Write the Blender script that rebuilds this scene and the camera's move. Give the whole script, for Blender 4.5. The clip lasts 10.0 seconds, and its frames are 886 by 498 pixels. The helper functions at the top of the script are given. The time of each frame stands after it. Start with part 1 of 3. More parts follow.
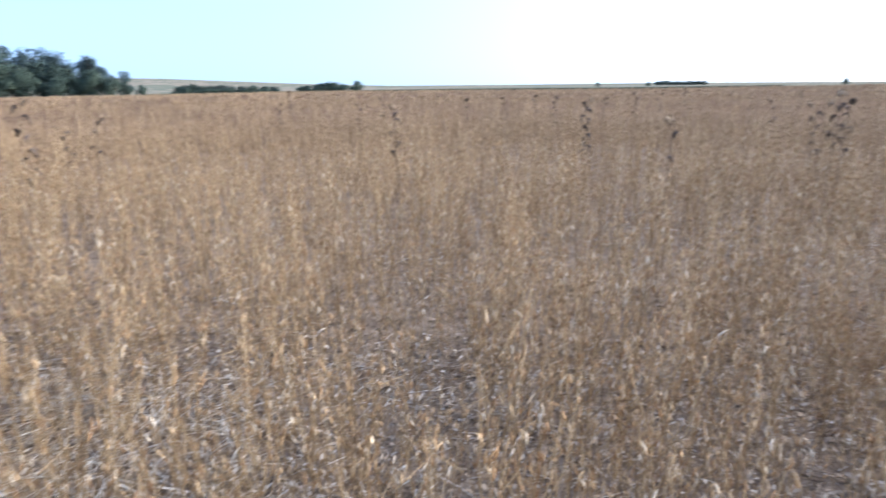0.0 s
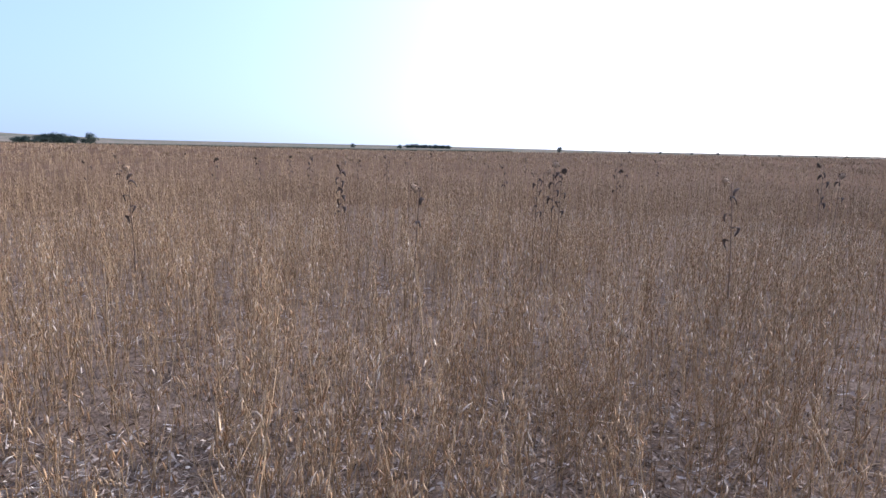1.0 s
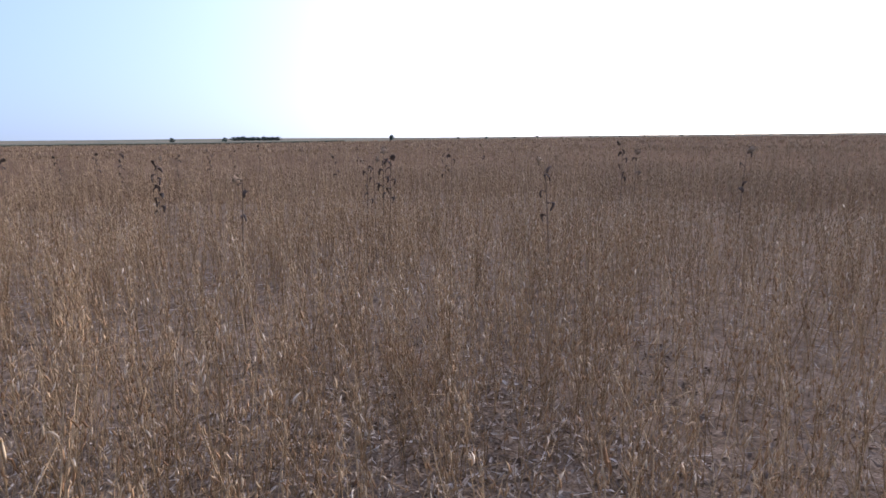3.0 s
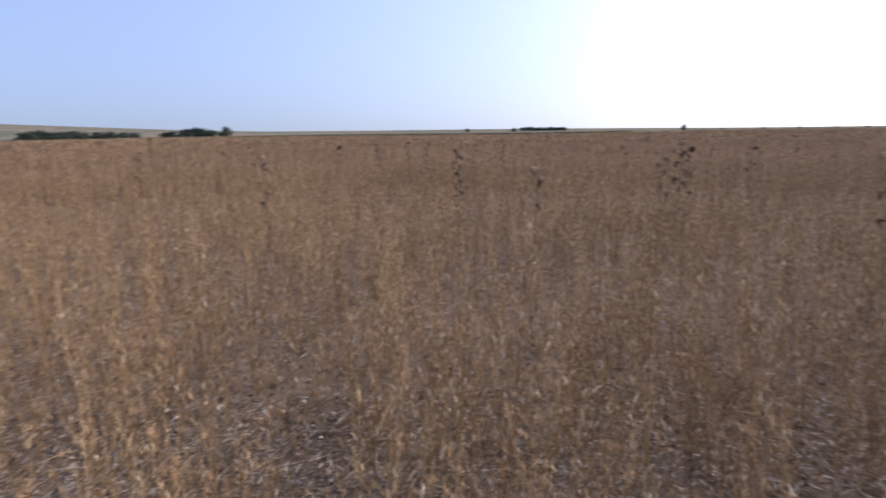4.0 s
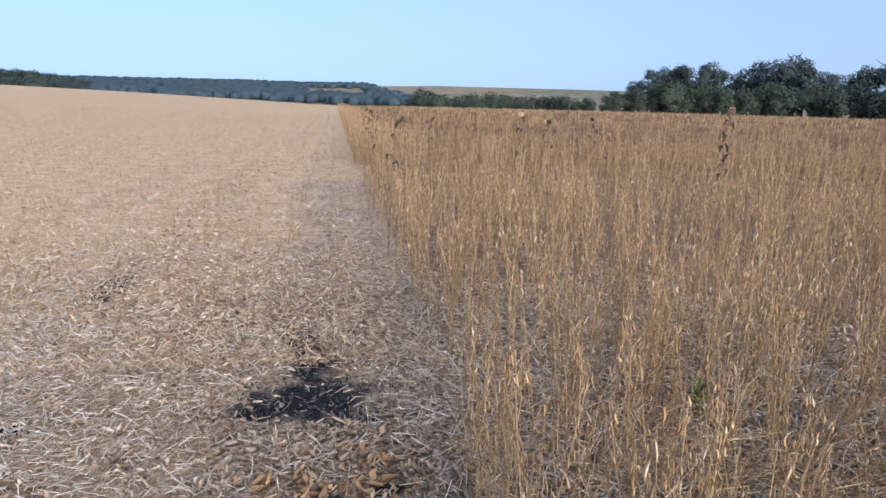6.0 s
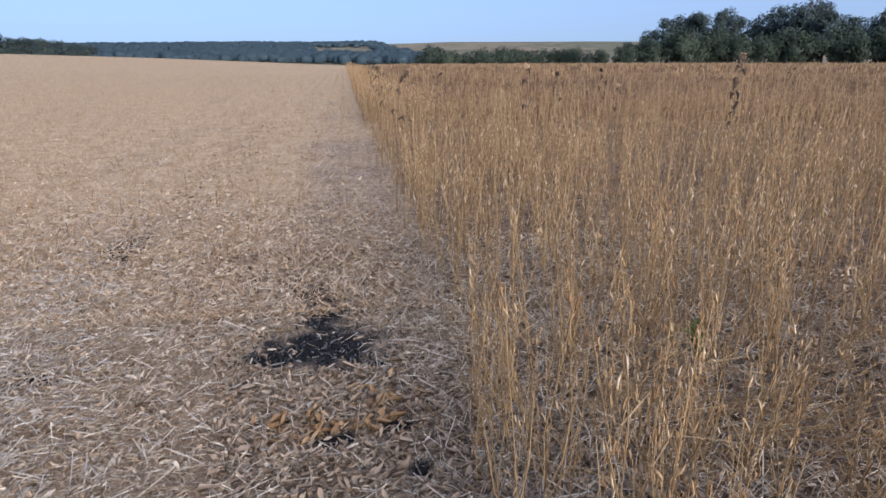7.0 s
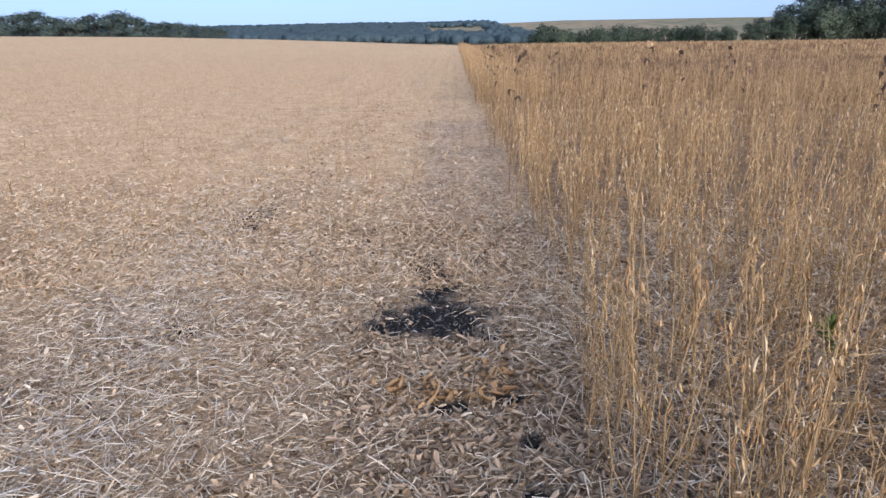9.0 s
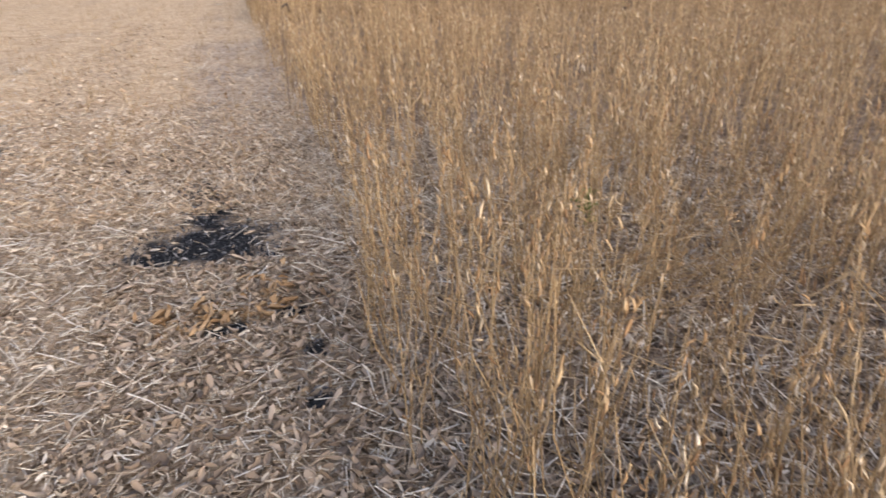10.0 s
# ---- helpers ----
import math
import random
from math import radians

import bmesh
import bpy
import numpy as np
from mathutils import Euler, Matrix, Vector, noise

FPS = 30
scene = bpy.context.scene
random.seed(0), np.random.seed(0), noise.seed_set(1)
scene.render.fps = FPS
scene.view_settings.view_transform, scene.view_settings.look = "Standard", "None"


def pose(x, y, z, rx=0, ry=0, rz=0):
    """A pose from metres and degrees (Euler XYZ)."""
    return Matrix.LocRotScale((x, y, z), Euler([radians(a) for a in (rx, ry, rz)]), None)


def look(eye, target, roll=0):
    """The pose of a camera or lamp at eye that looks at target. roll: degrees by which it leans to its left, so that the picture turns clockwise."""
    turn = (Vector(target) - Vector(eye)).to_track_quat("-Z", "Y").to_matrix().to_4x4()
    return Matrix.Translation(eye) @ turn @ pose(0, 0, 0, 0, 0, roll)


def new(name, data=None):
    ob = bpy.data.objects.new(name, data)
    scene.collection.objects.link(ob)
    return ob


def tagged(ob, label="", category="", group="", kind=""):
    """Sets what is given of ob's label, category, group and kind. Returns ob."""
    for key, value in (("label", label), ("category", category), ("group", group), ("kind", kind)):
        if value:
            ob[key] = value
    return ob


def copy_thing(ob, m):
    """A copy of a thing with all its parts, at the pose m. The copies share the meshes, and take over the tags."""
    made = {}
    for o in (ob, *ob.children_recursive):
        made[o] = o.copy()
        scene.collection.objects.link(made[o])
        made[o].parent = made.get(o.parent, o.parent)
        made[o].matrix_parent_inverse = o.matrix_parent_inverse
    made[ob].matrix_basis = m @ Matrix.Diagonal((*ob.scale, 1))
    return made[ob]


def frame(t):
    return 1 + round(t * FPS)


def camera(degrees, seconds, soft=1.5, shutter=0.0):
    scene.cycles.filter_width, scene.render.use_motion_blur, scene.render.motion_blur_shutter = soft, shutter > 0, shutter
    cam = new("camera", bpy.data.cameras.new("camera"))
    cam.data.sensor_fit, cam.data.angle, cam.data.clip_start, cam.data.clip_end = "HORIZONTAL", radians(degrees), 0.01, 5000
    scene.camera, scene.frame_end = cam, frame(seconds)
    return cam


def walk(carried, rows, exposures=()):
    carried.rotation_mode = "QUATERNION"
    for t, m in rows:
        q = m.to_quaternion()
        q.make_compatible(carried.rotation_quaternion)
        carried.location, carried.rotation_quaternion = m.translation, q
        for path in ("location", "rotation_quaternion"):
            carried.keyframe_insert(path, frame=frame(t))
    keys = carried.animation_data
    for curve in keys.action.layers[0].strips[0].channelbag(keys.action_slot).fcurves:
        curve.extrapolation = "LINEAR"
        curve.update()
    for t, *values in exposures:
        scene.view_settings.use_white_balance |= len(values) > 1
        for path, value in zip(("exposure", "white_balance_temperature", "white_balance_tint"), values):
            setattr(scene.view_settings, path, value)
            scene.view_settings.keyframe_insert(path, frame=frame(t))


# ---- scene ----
cam = camera(69.93, 10.0, soft=1.5, shutter=0.2)
PATH = [
    (0.0, pose(0.108, -0.396, 1.452, 75.58, 0.76, -84.43)),
    (0.5, pose(0.176, -0.431, 1.498, 79.00, -0.99, -102.47)),
    (1.0, pose(0.187, -0.450, 1.501, 80.82, -1.11, -105.72)),
    (1.5, pose(0.194, -0.465, 1.486, 80.26, -0.36, -106.42)),
    (2.0, pose(0.152, -0.499, 1.491, 79.46, 0.28, -115.32)),
    (2.2, pose(0.119, -0.492, 1.479, 79.85, 0.19, -119.37)),
    (2.7, pose(0.140, -0.496, 1.484, 79.90, 0.45, -122.30)),
    (3.3, pose(0.171, -0.499, 1.489, 79.85, 0.74, -117.84)),
    (3.5, pose(0.167, -0.507, 1.496, 79.72, 0.46, -115.85)),
    (4.0, pose(0.188, -0.418, 1.491, 79.37, 0.78, -95.56)),
    (4.3, pose(0.140, -0.328, 1.486, 77.77, -2.10, -80.85)),
    (4.5, pose(0.112, -0.178, 1.466, 75.36, -3.15, -70.12)),
    (4.7, pose(0.158, 0.016, 1.472, 72.95, -3.69, -59.29)),
    (5.0, pose(-0.018, 0.103, 1.435, 70.66, -1.78, -40.02)),
    (5.2, pose(-0.030, 0.158, 1.454, 70.60, -1.78, -28.79)),
    (5.5, pose(-0.023, 0.194, 1.471, 73.40, -1.45, -18.10)),
    (5.7, pose(0.010, 0.186, 1.482, 75.15, -1.96, -13.16)),
    (6.2, pose(0.030, 0.115, 1.480, 77.30, -0.80, -8.60)),
    (6.8, pose(0.049, 0.046, 1.474, 75.22, 0.38, -8.96)),
    (7.0, pose(0.067, 0.049, 1.452, 73.27, 0.15, -8.59)),
    (7.5, pose(0.052, 0.060, 1.375, 66.77, -0.50, -4.69)),
    (7.8, pose(0.022, 0.062, 1.358, 57.70, 0.20, -0.90)),
    (8.0, pose(-0.001, 0.062, 1.356, 59.45, 0.60, 0.93)),
    (8.2, pose(-0.006, 0.060, 1.385, 62.40, 0.75, 1.10)),
    (8.5, pose(-0.013, 0.055, 1.434, 69.54, 0.88, 1.06)),
    (8.6, pose(-0.012, 0.050, 1.441, 71.48, 0.00, 1.10)),
    (9.0, pose(-0.000, 0.000, 1.450, 71.66, 0.67, 1.05)),
    (9.5, pose(0.103, 0.068, 1.381, 68.30, 0.63, -4.96)),
    (10.0, pose(0.175, 0.048, 1.295, 65.07, 0.92, -17.05)),
]

EXPOSURES = [(0.0, 2.05, 4980, 1), (0.6, 1.9, 4980, 5), (1.0, 1.52, 5080, 12), (2.2, 1.27, 5120, 12), (3.3, 1.18, 5300, 12), (4.0, 1.12, 5600, 11), (4.5, 1.2, 5750, 8), (5.0, 1.4, 5700, 8), (5.5, 1.4, 5500, 6), (6.8, 0.98, 5350, 7), (7.5, 1.08, 5550, 7), (8.5, 1.28, 5500, 6), (9.0, 1.26, 5500, 6), (9.5, 1.25, 5600, 6), (10.0, 1.38, 5700, 5)]
walk(cam, PATH, EXPOSURES)

# ---- light: low hazy sun behind the field, open evening sky ----
SUN_AZ, SUN_EL = 158.0, 25.0          # clockwise from +y
world = bpy.data.worlds.new("evening_sky")
scene.world = world
world.use_nodes = True
wt = world.node_tree
sky = wt.nodes.new("ShaderNodeTexSky")
sky.sky_type, sky.sun_disc = "NISHITA", False
sky.sun_elevation, sky.sun_rotation = radians(SUN_EL), radians(SUN_AZ)
sky.air_density, sky.dust_density, sky.ozone_density = 1.0, 6.0, 2.5
wt.nodes["Background"].inputs["Strength"].default_value = 0.135
# haze is thin: the horizon shows the colour of the sky a little higher up
way = wt.nodes.new("ShaderNodeTexCoord")
lift = wt.nodes.new("ShaderNodeVectorMath")
lift.operation, lift.inputs[1].default_value = "ADD", (0, 0, 0.10)
wt.links.new(way.outputs["Generated"], lift.inputs[0])
wt.links.new(lift.outputs[0], sky.inputs["Vector"])
tint = wt.nodes.new("ShaderNodeMix")
tint.data_type, tint.blend_type = "RGBA", "MULTIPLY"
tint.inputs[0].default_value, tint.inputs[7].default_value = 1.0, (0.985, 0.94, 1.025, 1)
wt.links.new(sky.outputs[0], tint.inputs[6])
# an even veil of haze over the whole sky
veil = wt.nodes.new("ShaderNodeMix")
veil.data_type = "RGBA"
veil.inputs[0].default_value, veil.inputs[7].default_value = 0.24, (2.8, 2.85, 3.35, 1)
wt.links.new(tint.outputs[2], veil.inputs[6])
wt.links.new(veil.outputs[2], wt.nodes["Background"].inputs["Color"])
sun = new("sun", bpy.data.lights.new("sun", "SUN"))
sun.data.energy, sun.data.angle, sun.data.color = 1.15, radians(60), (1.0, 0.86, 0.70)
sd = Vector((math.sin(radians(SUN_AZ)) * math.cos(radians(SUN_EL)), math.cos(radians(SUN_AZ)) * math.cos(radians(SUN_EL)), math.sin(radians(SUN_EL))))
sun.matrix_world = look(sd * 50, (0, 0, 0))

RNG = np.random.default_rng(7)
EYE = 1.45
CROP_EDGE = 0.47


# ---- materials ----
def material(name, stops, scale, rough=0.8, island=0.0, objects=0.0, fine=0.0, bump=0.0, stretch=(1, 1, 1), spec=0.08):
    """Colours spread over noise of that scale; island and objects spread the tone from piece to piece."""
    m = bpy.data.materials.new(name)
    m.use_nodes = True
    t = m.node_tree
    n, link = t.nodes, t.links.new
    bsdf = n["Principled BSDF"]
    bsdf.inputs["Roughness"].default_value = rough
    bsdf.inputs["Specular IOR Level"].default_value = spec
    geo = n.new("ShaderNodeNewGeometry")
    mapping = n.new("ShaderNodeMapping")
    mapping.inputs["Scale"].default_value = stretch
    link(geo.outputs["Position"], mapping.inputs["Vector"])
    tex = n.new("ShaderNodeTexNoise")
    tex.inputs["Scale"].default_value, tex.inputs["Detail"].default_value = scale, 6
    link(mapping.outputs[0], tex.inputs["Vector"])
    value = tex.outputs["Fac"]

    def mixed(value, other, amount):
        mix = n.new("ShaderNodeMix")
        mix.inputs[0].default_value = amount
        link(value, mix.inputs[2])
        link(other, mix.inputs[3])
        return mix.outputs[0]

    if fine:
        tex2 = n.new("ShaderNodeTexNoise")
        tex2.inputs["Scale"].default_value, tex2.inputs["Detail"].default_value = fine, 5
        link(mapping.outputs[0], tex2.inputs["Vector"])
        value = mixed(value, tex2.outputs["Fac"], 0.5)
    if island:
        value = mixed(value, geo.outputs["Random Per Island"], island)
    if objects:
        info = n.new("ShaderNodeObjectInfo")
        value = mixed(value, info.outputs["Random"], objects)
    ramp = n.new("ShaderNodeValToRGB")
    while len(ramp.color_ramp.elements) < len(stops):
        ramp.color_ramp.elements.new(0.5)
    for e, (p, c) in zip(ramp.color_ramp.elements, stops):
        e.position, e.color = p, (*c, 1)
    link(value, ramp.inputs["Fac"])
    link(ramp.outputs["Color"], bsdf.inputs["Base Color"])
    if bump:
        b = n.new("ShaderNodeBump")
        b.inputs["Strength"].default_value, b.inputs["Distance"].default_value = 0.8, bump
        link(value, b.inputs["Height"])
        link(b.outputs[0], bsdf.inputs["Normal"])
    return m


STEM = material("dry_stem", [(0.2, (0.18, 0.112, 0.052)), (0.5, (0.335, 0.222, 0.106)), (0.8, (0.47, 0.335, 0.18))], 9, 0.7, island=0.6)
POD = material("dry_pod", [(0.12, (0.26, 0.145, 0.066)), (0.45, (0.385, 0.24, 0.115)), (0.78, (0.50, 0.35, 0.185)), (0.90, (0.74, 0.61, 0.43))], 14, 0.6, island=0.8)
# dull copy of dry_pod for far plants: shade and haze set in colour
POD_SHADED = material("dry_pod_deep", [(0.15, (0.18, 0.108, 0.058)), (0.5, (0.30, 0.197, 0.108)), (0.85, (0.42, 0.295, 0.175))], 9, 0.8, island=0.6)
POD_PART = material("dry_pod_near", [(0.12, (0.26, 0.145, 0.066)), (0.45, (0.385, 0.24, 0.115)), (0.78, (0.50, 0.35, 0.185)), (0.95, (0.70, 0.57, 0.40))], 14, 0.6, objects=0.8)
STRAW = material("straw", [(0.15, (0.22, 0.155, 0.10)), (0.5, (0.43, 0.335, 0.23)), (0.85, (0.71, 0.63, 0.51))], 8, 0.6, island=0.75)
LEAF = material("dead_leaf", [(0.15, (0.14, 0.10, 0.068)), (0.5, (0.28, 0.205, 0.138)), (0.85, (0.40, 0.305, 0.215))], 10, 0.75, island=0.75)
HUSK = material("pale_husk", [(0.15, (0.20, 0.135, 0.08)), (0.5, (0.40, 0.295, 0.19)), (0.85, (0.63, 0.53, 0.40))], 10, 0.7, island=0.75)
CHAR = material("charred_chaff", [(0.2, (0.016, 0.015, 0.016)), (0.6, (0.06, 0.056, 0.054)), (0.85, (0.26, 0.24, 0.225))], 30, 0.8, island=0.7)
# stands for the crop's interior; shade between plants is in this dark brown
SHADED_FILL = material("crop_canopy", [(0.25, (0.08, 0.05, 0.03)), (0.5, (0.15, 0.095, 0.056)), (0.75, (0.23, 0.15, 0.088))], 0.12, 0.95, fine=3.0, bump=0.2, spec=0.0)
SF_STEM = material("sunflower_stem", [(0.3, (0.14, 0.095, 0.06)), (0.7, (0.26, 0.18, 0.11))], 18, 0.8, objects=0.3)
SF_LEAF = material("sunflower_leaf", [(0.3, (0.05, 0.038, 0.03)), (0.7, (0.15, 0.11, 0.08))], 22, 0.85, objects=0.3)
SF_HEAD = material("sunflower_bract", [(0.3, (0.12, 0.08, 0.05)), (0.7, (0.36, 0.25, 0.14))], 25, 0.8, objects=0.5)
SF_DISC = material("sunflower_disc", [(0.3, (0.03, 0.024, 0.02)), (0.7, (0.14, 0.10, 0.065))], 60, 0.9, bump=0.004)
BARK = material("bark", [(0.3, (0.06, 0.048, 0.038)), (0.7, (0.15, 0.125, 0.10))], 6, 0.9, fine=30, bump=0.02)
# leaf green lifted and blued, with the haze over the windbreak in the colour
HAZED_FOLIAGE = material("foliage", [(0.2, (0.048, 0.064, 0.060)), (0.5, (0.060, 0.079, 0.070)), (0.8, (0.074, 0.094, 0.077))], 0.35, 0.9, island=0.2, objects=0.35)
SHRUB = material("shrub_foliage", [(0.2, (0.046, 0.060, 0.044)), (0.5, (0.060, 0.076, 0.052)), (0.8, (0.078, 0.095, 0.060))], 0.4, 0.9, island=0.2, objects=0.35)
# distance haze is put into this green as a blue-grey tint
HAZED_FARWOOD = material("far_woodland", [(0.25, (0.036, 0.054, 0.064)), (0.75, (0.052, 0.074, 0.084))], 0.02, 0.9, island=0.3)
DARK_STRIP = material("dark_crop", [(0.3, (0.05, 0.05, 0.03)), (0.7, (0.10, 0.095, 0.055))], 0.3, 0.95, fine=2.0, bump=0.1, spec=0.0)
FARFIELD = material("far_fields", [(0.35, (0.21, 0.165, 0.11)), (0.48, (0.28, 0.23, 0.16)), (0.52, (0.15, 0.15, 0.10)), (0.7, (0.24, 0.21, 0.15))], 0.004, 0.95, fine=0.05, spec=0.0)


def ground_material():
    m = bpy.data.materials.new("littered_soil")
    m.use_nodes = True
    t = m.node_tree
    n, link = t.nodes, t.links.new
    bsdf = n["Principled BSDF"]
    bsdf.inputs["Roughness"].default_value, bsdf.inputs["Specular IOR Level"].default_value = 0.95, 0.0
    geo = n.new("ShaderNodeNewGeometry")

    def tex(scale, detail=6, vec=None):
        x = n.new("ShaderNodeTexNoise")
        x.inputs["Scale"].default_value, x.inputs["Detail"].default_value = scale, detail
        link(vec or geo.outputs["Position"], x.inputs["Vector"])
        return x.outputs["Fac"]

    def math_(op, a, b=None, c=None):
        x = n.new("ShaderNodeMath")
        x.operation = op
        for i, v in enumerate((a, b, c)):
            if v is not None:
                if isinstance(v, (int, float)):
                    x.inputs[i].default_value = v
                else:
                    link(v, x.inputs[i])
        return x.outputs[0]

    def ramp(value, stops):
        x = n.new("ShaderNodeValToRGB")
        while len(x.color_ramp.elements) < len(stops):
            x.color_ramp.elements.new(0.5)
        for e, (p, c) in zip(x.color_ramp.elements, stops):
            e.position, e.color = p, (*c, 1)
        link(value, x.inputs["Fac"])
        return x.outputs["Color"]

    def blend(fac, a, b):
        x = n.new("ShaderNodeMix")
        x.data_type = "RGBA"
        link(fac, x.inputs[0])
        link(a, x.inputs[6])
        link(b, x.inputs[7])
        return x.outputs[2]

    def smooth(value, lo, hi):
        x = n.new("ShaderNodeMapRange")
        x.interpolation_type = "SMOOTHSTEP"
        link(value, x.inputs[0])
        x.inputs[1].default_value, x.inputs[2].default_value = lo, hi
        return x.outputs[0]

    grain = math_("ADD", math_("MULTIPLY", tex(60), 0.45), math_("ADD", math_("MULTIPLY", tex(14), 0.35), math_("MULTIPLY", tex(3), 0.2)))
    litter = ramp(grain, [(0.38, (0.075, 0.056, 0.042)), (0.47, (0.26, 0.195, 0.14)), (0.55, (0.41, 0.325, 0.24)), (0.64, (0.60, 0.51, 0.40))])
    # combed straw in long streaks along the rows
    mp = n.new("ShaderNodeMapping")
    mp.inputs["Scale"].default_value = (1.0, 0.06, 1.0)
    link(geo.outputs["Position"], mp.inputs["Vector"])
    streak = math_("MULTIPLY_ADD", tex(0.9, 4, mp.outputs[0]), 0.6, math_("MULTIPLY", tex(0.5), 0.4))
    golden = ramp(grain, [(0.37, (0.17, 0.11, 0.06)), (0.49, (0.47, 0.33, 0.19)), (0.62, (0.68, 0.53, 0.35))])
    # charred soil with an uneven rim; smaller spots paint shaded gaps and dark soil
    sep = n.new("ShaderNodeSeparateXYZ")
    link(geo.outputs["Position"], sep.inputs[0])
    x, y = sep.outputs["X"], sep.outputs["Y"]
    swath = math_("MULTIPLY", smooth(math_("ADD", math_("MULTIPLY", x, -1.0), math_("MULTIPLY", y, 0.25)), 1.6, 6.0), 0.16)
    pale = blend(smooth(math_("ADD", streak, swath), 0.36, 0.64), litter, golden)
    # a darker, browner ramp for the ground beneath the standing crop
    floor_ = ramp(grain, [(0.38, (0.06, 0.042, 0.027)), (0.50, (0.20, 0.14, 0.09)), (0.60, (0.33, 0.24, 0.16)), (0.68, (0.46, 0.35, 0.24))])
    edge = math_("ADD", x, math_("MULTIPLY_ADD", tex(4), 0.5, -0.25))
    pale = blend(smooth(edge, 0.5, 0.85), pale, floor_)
    wob = math_("MULTIPLY_ADD", tex(9, 8), 1.5, -0.75)
    burnt = None
    for cx, cy, rx, ry in CHAR_AND_SHADE:
        d = math_("SQRT", math_("ADD", math_("POWER", math_("ABSOLUTE", math_("DIVIDE", math_("SUBTRACT", x, cx), rx)), 2.0),
                                math_("POWER", math_("ABSOLUTE", math_("DIVIDE", math_("SUBTRACT", y, cy), ry)), 2.0)))
        k = math_("SUBTRACT", 1.0, smooth(math_("ADD", d, wob), 0.5, 1.15))
        burnt = k if burnt is None else math_("MAXIMUM", burnt, k)
    soot_and_shade = ramp(tex(60), [(0.35, (0.010, 0.010, 0.011)), (0.65, (0.045, 0.044, 0.043)), (0.8, (0.16, 0.155, 0.15))])
    link(blend(burnt, pale, soot_and_shade), bsdf.inputs["Base Color"])
    b = n.new("ShaderNodeBump")
    b.inputs["Strength"].default_value, b.inputs["Distance"].default_value = 0.9, 0.03
    link(grain, b.inputs["Height"])
    link(b.outputs[0], bsdf.inputs["Normal"])
    return m


# burnt patch first; the later spots paint dark gaps of shade and soil
CHAR_AND_SHADE = [(-0.12, 3.14, 0.39, 0.29), (-0.36, 3.05, 0.16, 0.14), (-0.11, 3.58, 0.14, 0.28), (-0.2, 3.95, 0.13, 0.16), (0.17, 2.92, 0.09, 0.06), (-0.03, 2.28, 0.14, 0.06), (0.22, 2.34, 0.08, 0.06), (0.28, 2.03, 0.05, 0.07), (0.26, 1.74, 0.06, 0.06), (-1.46, 3.0, 0.2, 0.12), (-1.72, 5.2, 0.2, 0.5)]
SOIL = ground_material()


# ---- mesh helpers ----
def mesh_of(name, verts, faces, mats, index=None, smooth_=False):
    """verts (n,3); faces (m,3) or (m,4) array."""
    me = bpy.data.meshes.new(name)
    verts, faces = np.asarray(verts, np.float32), np.asarray(faces, np.int32)
    k = faces.shape[1]
    me.vertices.add(len(verts))
    me.vertices.foreach_set("co", verts.ravel())
    me.loops.add(faces.size)
    me.loops.foreach_set("vertex_index", faces.ravel())
    me.polygons.add(len(faces))
    me.polygons.foreach_set("loop_start", np.arange(0, faces.size, k, dtype=np.int32))
    if index is not None:
        me.polygons.foreach_set("material_index", np.asarray(index, np.int32))
    if smooth_:
        me.polygons.foreach_set("use_smooth", np.ones(len(faces), bool))
    for m in mats:
        me.materials.append(m)
    me.update(calc_edges=True)
    me.validate()
    return me


class Soup:
    """Triangles gathered with a material index."""

    def __init__(self):
        self.v, self.f, self.m, self.n = [], [], [], 0

    def add(self, v, f, mat=0):
        v, f = np.asarray(v, float), np.asarray(f, int)
        self.v.append(v)
        self.f.append(f + self.n)
        self.m.append(np.full(len(f), mat))
        self.n += len(v)

    def arrays(self):
        return np.concatenate(self.v), np.concatenate(self.f), np.concatenate(self.m)


def tube(pts, radii, sides=3, tip=True):
    """Triangles of a tapered tube along pts."""
    pts = np.asarray(pts, float)
    t = np.gradient(pts, axis=0)
    t /= np.linalg.norm(t, axis=1)[:, None] + 1e-9
    ref = np.where(np.abs(t[:, 2:3]) > 0.8, [[1.0, 0.1, 0]], [[0, 0, 1.0]])
    a = np.cross(t, ref)
    a /= np.linalg.norm(a, axis=1)[:, None]
    b = np.cross(t, a)
    ang = np.arange(sides) * 2 * np.pi / sides
    v = pts[:, None] + np.asarray(radii)[:, None, None] * (a[:, None] * np.cos(ang)[None, :, None] + b[:, None] * np.sin(ang)[None, :, None])
    f = []
    for i in range(len(pts) - 1):
        for j in range(sides):
            p, q = i * sides + j, i * sides + (j + 1) % sides
            f += [(p, q, q + sides), (p, q + sides, p + sides)]
    if not tip:
        return v.reshape(-1, 3), np.array(f)
    k = len(pts) * sides
    vv = np.vstack([v.reshape(-1, 3), pts[-1:] + t[-1:] * radii[-1]])
    f += [(k - sides + j, k - sides + (j + 1) % sides, k) for j in range(sides)]
    return vv, np.array(f)


